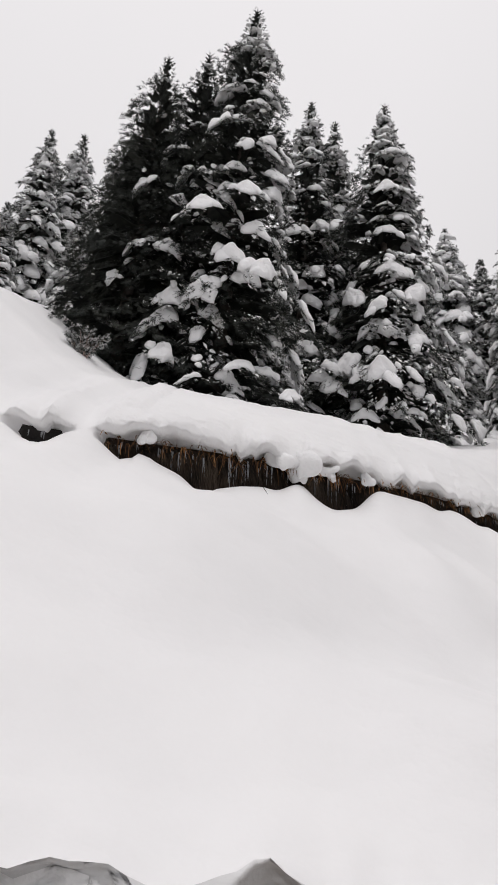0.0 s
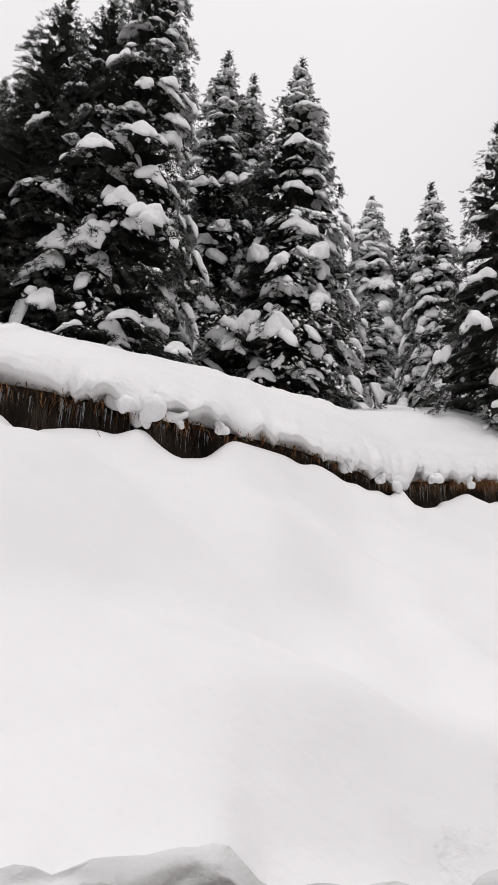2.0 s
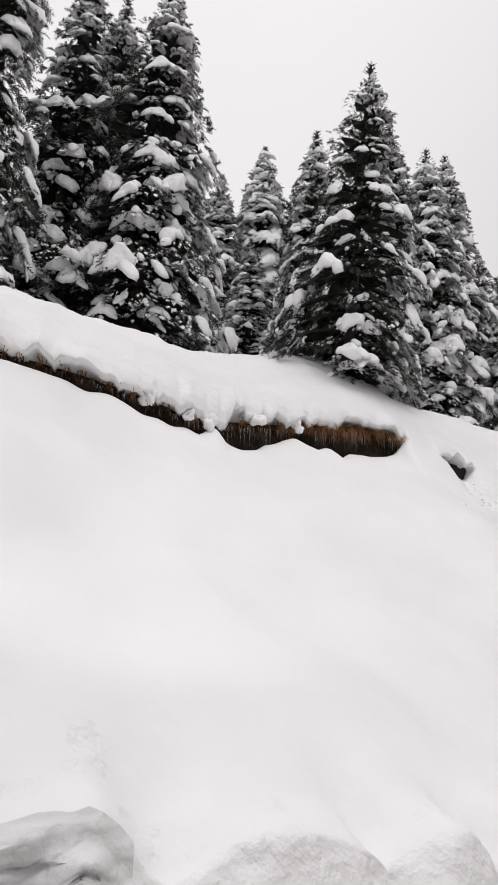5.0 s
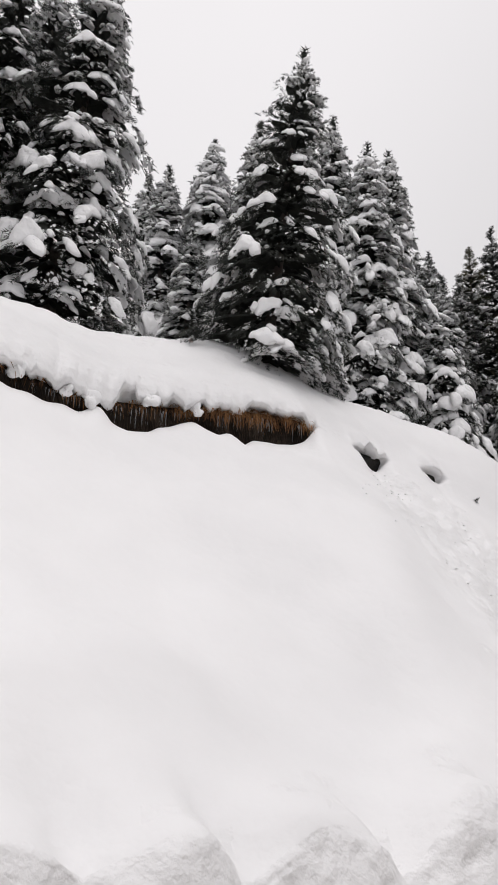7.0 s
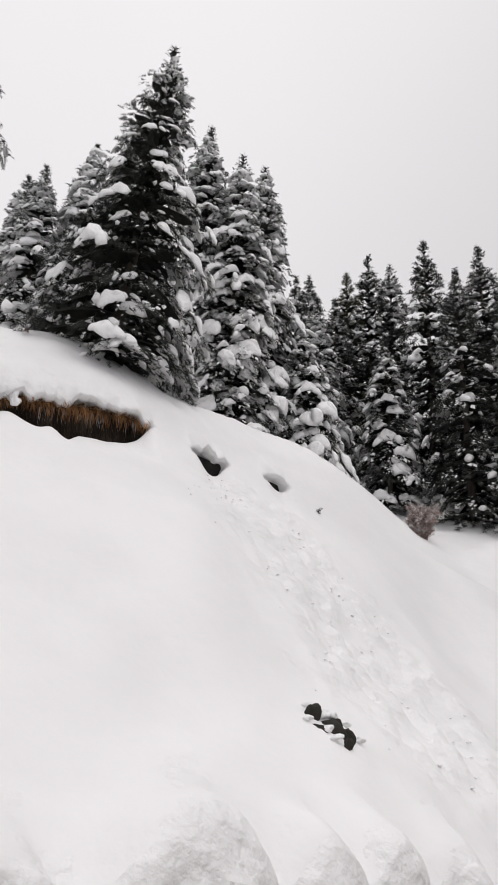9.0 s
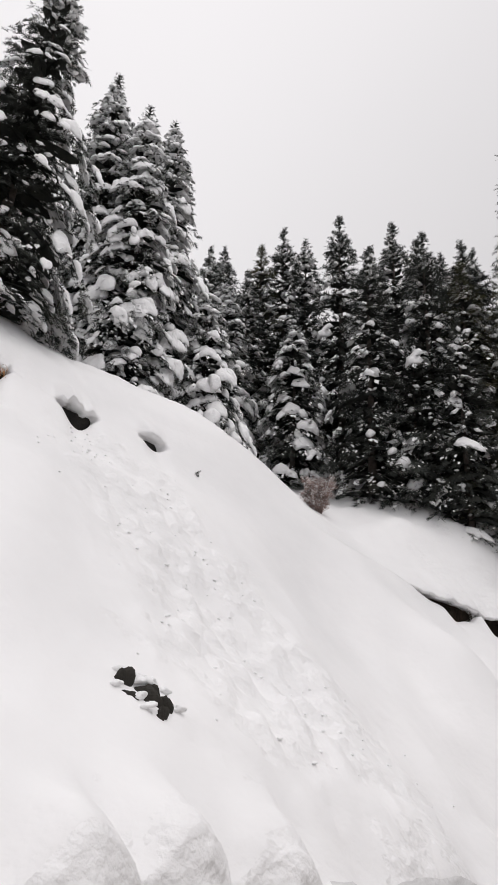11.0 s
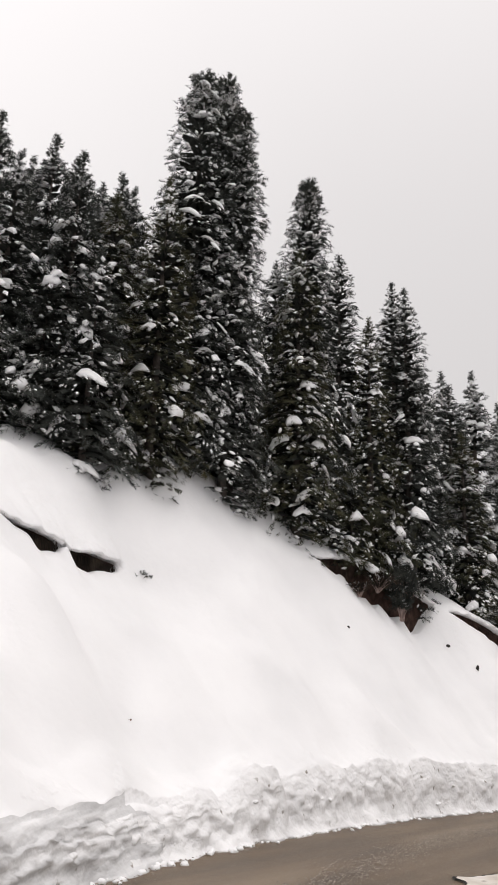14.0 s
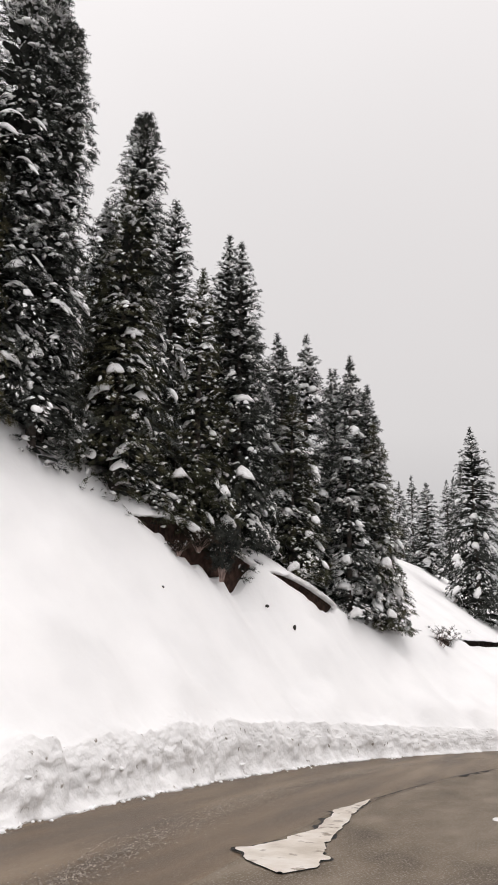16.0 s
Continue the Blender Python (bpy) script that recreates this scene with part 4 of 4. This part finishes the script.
for row in ((15.7, 24.9, 15.8, 4), (16.6, 25.6, 16.5, 1), (16.1, 22.5, 14.0, 4), (17.0, 23.2, 15.3, 2), (17.7, 22.8, 16.0, 0), (18.4, 22.4, 16.0, 1), (18.6, 20.5, 15.5, 0), (20.4, 21.1, 15.8, 4),
            (19.1, 18.3, 14.0, 0), (17.2, 17.2, 11.7, 0), (18.6, 16.4, 12.3, 0), (20.9, 18.1, 13.7, 1), (19.7, 16.1, 12.1, 2), (18.9, 17.0, 12.5, 0), (20.1, 16.4, 12.5, 0),
            (14.6, 21.0, 12.4, 3), (14.2, 23.0, 14.0, 3), (15.0, 21.6, 11.8, 3), (21.5, 17.3, 13.2, 0), (22.3, 18.5, 14.5, 1), (24.6, 16.6, 13.5, 0), (25.2, 15.6, 12.0, 2), (28.2, 14.6, 12.6, 0), (27.2, 15.6, 13.4, 1),
            (38.2, 12.1, 12.3, 4), (38.8, 13.7, 12.6, 1), (39.7, 10.5, 11.4, 4), (41.5, 11.7, 11.5, 1), (40.9, 10.0, 10.5, 4), (35.7, 11.9, 8.6, 2), (38.3, 10.3, 8.1, 4), (34.0, 13.4, 11.0, 0), (35.5, 13.6, 11.8, 1),
            (43.2, 12.4, 12.2, 1), (40.2, 10.0, 9.9, 4), (39.8, 9.5, 8.4, 2), (36.5, 12.6, 10.5, 0),
            (-9.4, 25.2, 27.2, 3), (-8.4, 26.6, 28.6, 3), (-9.8, 23.1, 19.9, 3), (-10.4, 21.8, 20.5, 3), (-6.5, 22, 18.5, 3), (5.2, 27.1, 21.6, 3), (5.7, 24.1, 19.7, 3), (6.4, 21.5, 14.4, 3), (9.0, 21.0, 14.2, 3), (9.6, 22.5, 15.2, 3), (12.6, 20.0, 13.4, 3),
            (75.8, 12.7, 12.1, 0, 1.5), (82.3, 16.4, 14.1, 1), (87.4, 16, 15.3, 0), (92.9, 13, 16.2, 1), (96, 12.6, 16.6, 0), (71.5, 14.2, 8.6, 1)):
    stand(*row[:4], row[4] if len(row) > 4 else 1.0, (row[0] * 77) % 360)


# ---- bare earth, grass and icicles under the overhang ----
def open_stretches():
    xs = np.arange(-3, 60, .02)
    on = opening(xs) > .03
    runs, start_ = [], None
    for a, o in zip(xs, on):
        if o and start_ is None:
            start_ = a
        if not o and start_ is not None:
            runs.append((start_ - .06, a + .06))
            start_ = None
    return runs


def blades(n, x0, x1, rng, reach, length, width, drop, top, sparse=False):
    """Drooping grass blades rooted along the edge of the cut."""
    v, f = [], []
    for _ in range(n):
        x = rng.uniform(x0, x1)
        g = float(opening(x))
        if g < .06 or (sparse and (x < 5 or x > 9) and rng.uniform() > .22):
            continue
        ye, ze = (float(a) for a in edge(x))
        ln = length * rng.uniform(.5, 1.2) * min(1.3, .45 + g * 1.6)
        dirx, out = rng.normal(0, .35), reach * rng.uniform(.4, 1.2)
        w = width * rng.uniform(.6, 1.4)
        p0 = np.array((x, ye + .14, ze + top + rng.uniform(-.08, .03)))
        k = len(v)
        for s in (0, .25, .55, 1):
            c = p0 + np.array((dirx * ln * s, -out * (1 - (1 - s) ** 2.2), ln * (.12 * s - drop * s * s)))
            ww = w * (1 - .8 * s)
            v.append(c + (ww, 0, 0))
            v.append(c - (ww, 0, 0))
        for q in range(3):
            f.append((k + 2 * q, k + 2 * q + 1, k + 2 * q + 3, k + 2 * q + 2))
    return np.array(v), np.array(f)


def cones(n, x0, x1, rng):
    """Icicles hanging from the turf."""
    v, f = [], []
    for _ in range(n):
        x = rng.uniform(x0, x1)
        g = float(opening(x))
        if g < .14:
            continue
        ye, ze = (float(a) for a in edge(x))
        ln, r = min(g * .8, .3) * rng.uniform(.3, 1.0), rng.uniform(.005, .011)
        p0 = np.array((x, ye + rng.uniform(.02, .12), ze - rng.uniform(.02, .2) * g))
        k = len(v)
        for s, rr in ((0, 1), (.45, .62), (1, .08)):
            for a in range(5):
                v.append(p0 + (math.cos(a * 1.2566) * r * rr, math.sin(a * 1.2566) * r * rr, -ln * s))
        for q in range(2):
            for a in range(5):
                b = (a + 1) % 5
                f.append((k + q * 5 + a, k + q * 5 + b, k + q * 5 + 5 + b, k + q * 5 + 5 + a))
    return np.array(v), np.array(f)


def lump(r, seed, squash=(1, 1, 1), rough=.28, rings=10, seg=14):
    """A rounded irregular lump of snow or stone as vertices and quads."""
    rng = np.random.default_rng(seed)
    th = np.linspace(.02, math.pi - .02, rings)
    ph = np.arange(seg) * 2 * math.pi / seg
    k = np.ones((rings, seg))
    for h in range(1, 6):
        k += rough * rng.uniform(.3, 1) / h ** .8 * np.cos(h * ph[None, :] + rng.uniform(0, 6.3) + th[:, None] * rng.uniform(-3, 3)) * np.sin(th)[:, None]
    v = np.stack([np.sin(th)[:, None] * np.cos(ph)[None, :] * squash[0], np.sin(th)[:, None] * np.sin(ph)[None, :] * squash[1],
                  np.repeat(np.cos(th)[:, None], seg, 1) * squash[2]], -1) * (r * k)[..., None]
    i = np.arange(rings - 1)[:, None] * seg + np.arange(seg)[None, :]
    j = np.arange(rings - 1)[:, None] * seg + (np.arange(seg) + 1)[None, :] % seg
    return v.reshape(-1, 3), np.stack([i, i + seg, j + seg, j], -1).reshape(-1, 4)


for n_run, (xa, xb) in enumerate(open_stretches()):
    rng = np.random.default_rng(200 + n_run)
    xs = np.arange(xa, xb, .05 if xa < 25 else .12)
    g = opening(xs)
    ye, ze = edge(xs)
    red = xa > 25
    bank = new("earth_bank")
    rows = []
    for f in np.linspace(0, 1, 9):
        y = ye + .24 - .1 * f ** 3 + .05 * fractal(xs * 4, f * 3 + xs * 0, 60) * (1 - f)
        rows.append(np.stack([xs, y, ze - g - .14 + (g + .2) * f], 1))
    m = len(xs)
    i = np.arange(8)[:, None] * m + np.arange(m - 1)[None, :]
    mesh_object("soil", np.concatenate(rows), np.stack([i, i + 1, i + m + 1, i + m], -1).reshape(-1, 4), REDSOIL if xa > 10 else (SOIL if xb - xa > .75 else HOLE), bank, True)
    span = xb - xa
    if (xa < 25 or xa > 33) and span > .75:
        v, f = blades(int(220 * span), xa, xb, rng, .24, .24, .006, 1.0, .06, True)
        if len(v):
            tagged(mesh_object("dry_grass", v, f, STRAW if xa < 10 else ROOTS, bank, label="withered brown grass hanging over the edge"), kind="stuff")
        v, f = blades(int(300 * span), xa, xb, rng, .07, .52, .006, 1.15, .02)
        if len(v):
            tagged(mesh_object("root_mat", v, f, ROOTS, bank, label="dark wet roots and dead stems hanging down"), kind="stuff")
    if red and xa < 33:
        v, f = blades(int(60 * span), xa, xb, rng, .12, .5, .009, 1.1, .03)
        tagged(mesh_object("root_mat", v, f, ROOTS, bank, label="dark roots hanging over the scarp"), kind="stuff")
    if xa < 6:
        v, f = cones(int(26 * span), xa, xb, rng)
        if len(v):
            tagged(mesh_object("icicle_fringe", v, f, ICE, bank, True, "thin grey icicles below the turf"), kind="stuff")
    tagged(bank, "reddish earth scarp below the snow" if red else "dark earth bank with dry grass under overhanging snow", "earth bank")

# lumps of snow caught on the turf edge
for n_l, (x, dz, r) in enumerate(((.46, -.03, .09), (.62, -.06, .1), (.97, -.07, .06), (1.42, -.06, .05), (-.89, -.03, .06), (3.12, -.04, .06), (3.6, -.1, .06), (3.85, -.12, .07), (4.62, -.02, .07), (5.3, -.1, .06))):
    ye, ze = (float(a) for a in edge(x))
    ob = mesh_object("snow_clump", *lump(r * 1.15, 300 + n_l, (1.1, .6, .9 + .4 * (n_l % 2)), .85, 18, 26), BOUGH_SNOW, None, True)
    ob.location = (x, ye - .1, ze + dz + .06)
    tagged(ob, "small clump of snow caught on the dry turf edge", "snow clump", "snow clumps on the turf")


# ---- stones, shrubs and twigs on the slope ----
def stone(x, y, z, r, seed, squash=(1, .8, .8), label="dark stone showing through the snow"):
    v, f = lump(r, seed, squash, .62, 14, 20)
    ob = mesh_object("stone", v, f, ROCK)
    ob.location = (x, y, z)
    return tagged(ob, label, "stone", "stones on the slope")


for x, y, lift, r, seed, sq in ((7.6, 7.42, -.02, .08, 401, (.75, .6, 1.2)), (7.64, 7.35, -.03, .05, 407, (1.2, .6, .8)), (7.79, 7.4, -.03, .105, 402, (1.1, .6, .9)), (7.88, 7.38, -.03, .08, 403, (.8, .6, 1)), (7.84, 7.29, -.02, .055, 408, (.8, .6, 1.1)),
                                (31.98, 11.49, -.02, .075, 404, (1.1, .7, .9)), (32.57, 10.73, -.02, .075, 405, (.7, .7, 1.3)), (26.04, 12.16, 0, .035, 406, (1, 1, 1))):
    stone(x, y, slope_z(x, y) + lift, r, seed, sq)


def shrub(x, y, z, height, width, n, mat, seed, label, snow=0):
    """A shrub of thin forked stems with sprays at their ends."""
    rng = np.random.default_rng(seed)
    root = new("shrub")
    v, f, ends, ways = [], [], [], []
    for _ in range(n):
        a, t = rng.uniform(0, 6.28), rng.uniform(.1, 1)
        p = np.array((rng.normal(0, .05) * width, rng.normal(0, .05) * width, -.1))
        d = np.array((math.cos(a) * t * width, math.sin(a) * t * width, height * rng.uniform(.6, 1.05)))
        r = .012
        k = len(v)
        for s in (0, .35, .7, 1):
            c = p + d * s + (0, 0, .12 * height * math.sin(s * 3)) + rng.normal(0, .03 * height, 3) * s
            w = r * (1 - .8 * s)
            v += [c + (w, 0, 0), c + (-w * .5, w * .87, 0), c + (-w * .5, -w * .87, 0)]
            if s > .3:
                for _ in range(5):
                    ends.append(c + rng.normal(0, .05 * height, 3))
                    ways.append(d / np.linalg.norm(d) + rng.normal(0, .6, 3))
        for q in range(3):
            for b in range(3):
                e = (b + 1) % 3
                f.append((k + 3 * q + b, k + 3 * q + e, k + 3 * q + 3 + e, k + 3 * q + 3 + b))
    mesh_object("stem", np.array(v), np.array(f), TWIG, root)
    ends, ways = np.array(ends), np.array(ways)
    size = rng.uniform(.1, .22, len(ends)) * height ** .5
    sv, sf = place_sprigs(ends, ways, rng.normal(0, 1, (len(ends), 3)) + (0, 0, 1), size)
    mesh_object("foliage", sv, sf, mat, root)
    if snow:
        pick = rng.uniform(size=len(ends)) < snow
        sv, sf = place_sprigs(ends[pick] + (0, 0, .02), ways[pick], rng.normal(0, .3, (pick.sum(), 3)) + (0, 0, 1), size[pick] * .8)
        tagged(mesh_object("frost", sv, sf, BOUGH_SNOW, root, label="snow on the twigs"), kind="stuff")
    root.location = (x, y, z)
    return tagged(root, label, "shrub")


shrub(14.4, 15.5, land_z(14.4, 15.5) - .1, .78, .32, 80, TWIG, 501, "reddish bare shrub frosted with snow", .95)
shrub(29.9, 12.2, .95, 1.45, .48, 260, NEEDLES, 502, "dense dark green juniper shrub at the earth scarp", .04)
shrub(27.9, 12.7, 1.55, .4, .45, 30, ROOTS, 509, "reddish bare brush at the earth scarp", .05)
shrub(28.8, 12.5, 1.75, .55, .6, 40, ROOTS, 510, "reddish bare brush hanging over the earth scarp", .05)
shrub(19.25, 13.72, land_z(19.25, 13.75) - .22, .22, .34, 22, NEEDLES, 503, "small dark shrub poking through the snow", .2)
shrub(16.1, 10.9, slope_z(16.1, 10.9), .05, .05, 2, TWIG, 504, "small dry twig standing in the snow")
shrub(10.05, 12.25, slope_z(10.05, 12.2), .14, .15, 6, NEEDLES, 505, "dry twigs poking through the snow", .1)
shrub(5.4, 12.9, land_z(5.4, 12.9), .16, .1, 2, TWIG, 506, "thin dry stems standing in the snow")
shrub(-2.75, 10.7, land_z(-2.75, 10.7) - .1, .5, .35, 30, NEEDLES, 507, "low spruce shrub buried in fresh snow", 1.0)
shrub(44.5, 7.7, land_z(44.5, 7.9) - .4, .9, 1.2, 18, ROOTS, 508, "dead branches lying on the snow bank", .1)

# ---- slush and cracks on the road ----
def puddle():
    """A strip of brown-white slush in a shallow hole beside the joint of the lanes."""
    t = np.linspace(0, 1, 320)
    cx = 16.4 + 6.2 * t
    mid = curve(cx, ((16.4, 5.42), (16.66, 5.5), (17.0, 5.63), (17.42, 5.76), (17.9, 5.72), (18.6, 5.74), (19.2, 5.72), (20.3, 5.87), (21, 5.97), (22, 5.96), (22.6, 5.94)), .05)
    half = curve(cx, ((16.4, .02), (16.66, .26), (17.0, .4), (17.42, .5), (17.6, .4), (17.9, .33), (18.6, .25), (19.2, .15), (20.3, .15), (21, .18), (21.5, .1), (22.3, .05), (22.6, .01)), .05) * (1 + .12 * vnoise(cx * 1.7, cx * 0, 71) + .14 * vnoise(cx * 4, cx * 0, 73) + .12 * vnoise(cx * 8.5, cx * 0, 74))
    for name, grow, lift, mat, label in (("pothole", 1, .04, HOLE, "dark broken asphalt edge round a pothole"), ("slush", 0, .047, SLUSH, "brownish half-melted slush lying in a road hole")):
        rows = []
        for s in np.linspace(-1, 1, 9):
            rim = np.clip(.05 + .09 * vnoise(cx * 3, cx * 0, 81) + .07 * vnoise(cx * 8.5, cx * 0, 82), 0, 1) if s > 0 else np.clip(.06 * vnoise(cx * 2.5, cx * 0, 83) + .04 * vnoise(cx * 8, cx * 0, 84), 0, 1)
            y = mid + s * (half + grow * rim) + .02 * vnoise(cx * 3, s + cx * 0, 72)
            rows.append(np.stack([cx, y, road_z(cx, y) + lift + .012 * (1 - s * s) * (1 - grow)], 1))
        m = len(cx)
        i = np.arange(8)[:, None] * m + np.arange(m - 1)[None, :]
        tagged(mesh_object(name, np.concatenate(rows), np.stack([i, i + 1, i + m + 1, i + m], -1).reshape(-1, 4), mat, smooth=True), label, name)


puddle()
cx = np.arange(22, 42, .1)
cm = foot_y(cx) - 3.3 - np.clip((cx - 16) * .055, 0, .8)
strip("road_crack", cx, cm - np.clip(.03 * vnoise(cx * .9, cx * 0, 75) + .03 * vnoise(cx * 4, cx * 0, 78), 0, 1) - .1 * (np.abs(cx - 29.5) < 1.2) * (1 + vnoise(cx * 3, cx * 0, 79)), cm + .004 + .02 * np.abs(vnoise(cx * 3, cx * 0, 76)), .046, HOLE,
      "dark ragged crack along the joint of the lanes", "crack", 3)
# crumbs of snow along the foot of the bank and on the near verge
rng = np.random.default_rng(77)
v_all, f_all, n_v = [], [], 0
for k in range(420):
    x = rng.uniform(9, 34)
    near = k % 14 == 0
    y = (float(near_edge(x)) + rng.uniform(-.1, .5)) if near else float(foot_y(x)) - abs(rng.normal(.02, .14))
    v, f = lump(rng.uniform(.015, .06) * (1.6 if near else 1), 600 + k, (1.2, 1, .7), .3, 5, 6)
    v_all.append(v + (x, y, float(road_z(x, y)) + .03))
    f_all.append(f + n_v)
    n_v += len(v)
tagged(mesh_object("snow_crumbs", np.concatenate(v_all), np.concatenate(f_all), BOUGH_SNOW, None, True), "crumbs of snow scattered on the road edge", "snow crumbs", kind="stuff")

# balls and crumbs of snow that rolled down below the cut
v_all, f_all, n_v = [], [], 0
rng = np.random.default_rng(58)
for k in range(300):
    down = rng.uniform(.25, 4.4)
    x = 8.15 + .43 * down + rng.normal(0, .62) * min(1.7, .5 + .26 * down)
    y = float(edge(np.array(x))[0]) - down
    if y < float(foot_y(x)) + .7:
        continue
    v, f = lump(rng.uniform(.008, .018), 2600 + k % 40, (1.4, 1.2, .7), .3, 6, 8)
    z = slope_z(x, y)
    v_all.append(v + (x, y, z + rng.uniform(-.014, .004)))
    f_all.append(f + n_v)
    n_v += len(v)
tagged(mesh_object("rolled_snow", np.concatenate(v_all), np.concatenate(f_all), BOUGH_SNOW, None, True), "rolled crumbs of snow strewn down the slope", "snow crumbs", kind="stuff")

# snow that half covers the stones in the slope
for k, (x, y, r) in enumerate(((7.69, 7.46, .05), (7.63, 7.5, .04), (7.73, 7.5, .035), (7.84, 7.52, .045), (7.93, 7.5, .04), (7.71, 7.34, .035), (7.55, 7.37, .03), (7.98, 7.4, .03), (7.74, 7.28, .03))):
    ob = mesh_object("snow_clump", *lump(r, 980 + k, (1.2, .8, .7), .85, 16, 22), BOUGH_SNOW, None, True)
    ob.location = (x, y, slope_z(x, y) + .015)
    tagged(ob, "small clump of snow beside a stone on the slope", "snow clump", "snow clumps by the stones")


# pale grit on the lanes and snow left on the near verge
def chips(n, place, size, mat, name, label, category, seed):
    """Many tiny three-sided stones lying on the road."""
    g = np.random.default_rng(seed)
    x, off = place(g, n)
    y = foot_y(x) - off
    r = size * g.uniform(.5, 1.6, n)
    a = g.uniform(0, 6.28, n)
    base = np.stack([x, y, road_z(x, y) + .034], 1)
    v = [base + np.stack([np.cos(a + q * 2.1) * r * 1.2, np.sin(a + q * 2.1) * r, 0 * r], 1) for q in range(3)] + [base + np.stack([0 * r, 0 * r, r * .7], 1)]
    v = np.stack(v, 1).reshape(-1, 3)
    f = (np.arange(n) * 4)[:, None, None] + np.array(((0, 1, 3), (1, 2, 3), (2, 0, 3)))[None]
    tagged(mesh_object(name, v, f.reshape(-1, 3), mat), label, category, kind="stuff")


def streak(g, n):
    x = 13 + 22 * g.uniform(0, 1, n) ** 1.3
    return x, np.maximum(2.05 - .045 * (x - 17), 1.8) + g.normal(0, .2, n)


def verge(g, n):
    x = g.uniform(12, 34, n)
    return x, np.abs(g.normal(0, .14, n)) + .03


GRIT = material("pale_grit", [(0.2, 0.17, 0.14), (0.36, 0.32, 0.28)], 9, 0.9, 0, island=0.4)
chips(5200, streak, .011, GRIT, "road_grit", "streak of pale grit between the wheel tracks", "grit", 81)
chips(1500, verge, .012, GRIT, "verge_grit", "pale grit at the foot of the snow bank", "grit", 82)
for k, (x, y, r) in enumerate(((21.5, 3.65, .13), (20.3, 3.45, .1), (19.0, 3.4, .14), (18.0, 3.25, .17))):
    v, f = lump(r, 700 + k, (1.5, .7, .16), .5, 14, 24)
    ob = mesh_object("snow_patch", v, f, BANK, None, True)
    ob.location = (x, y, float(road_z(x, y)) + .035)
    tagged(ob, "thin patch of dirty snow lying on the road verge", "snow patch", "snow patches on the verge")


# broken blocks of plowed snow on the bank
rng = np.random.default_rng(91)
for k in range(40):
    near = k < 26
    x = rng.uniform(-.6, 3.3) if near else rng.uniform(9.5, 27)
    y = float(foot_y(x)) + (rng.uniform(.05, .3) if near else rng.uniform(.0, .14))
    h = float(curve(x, BANK_HEIGHT, 1))
    z = float(road_z(x, y)) + (h * rng.uniform(.62, .95) if near else h * rng.uniform(.06, .75))
    v, f = lump(rng.uniform(.06, .12) if near else rng.uniform(.04, .08), 1200 + k, (rng.uniform(.9, 1.5), .8, rng.uniform(.5, .9)), .34, 14, 18)
    ob = mesh_object("snow_block", v, f, BANK, None, True)
    ob.location = (x, y, z)
    tagged(ob, "broken block of dirty plowed snow stuck in the bank", "snow block", "snow blocks on the bank")
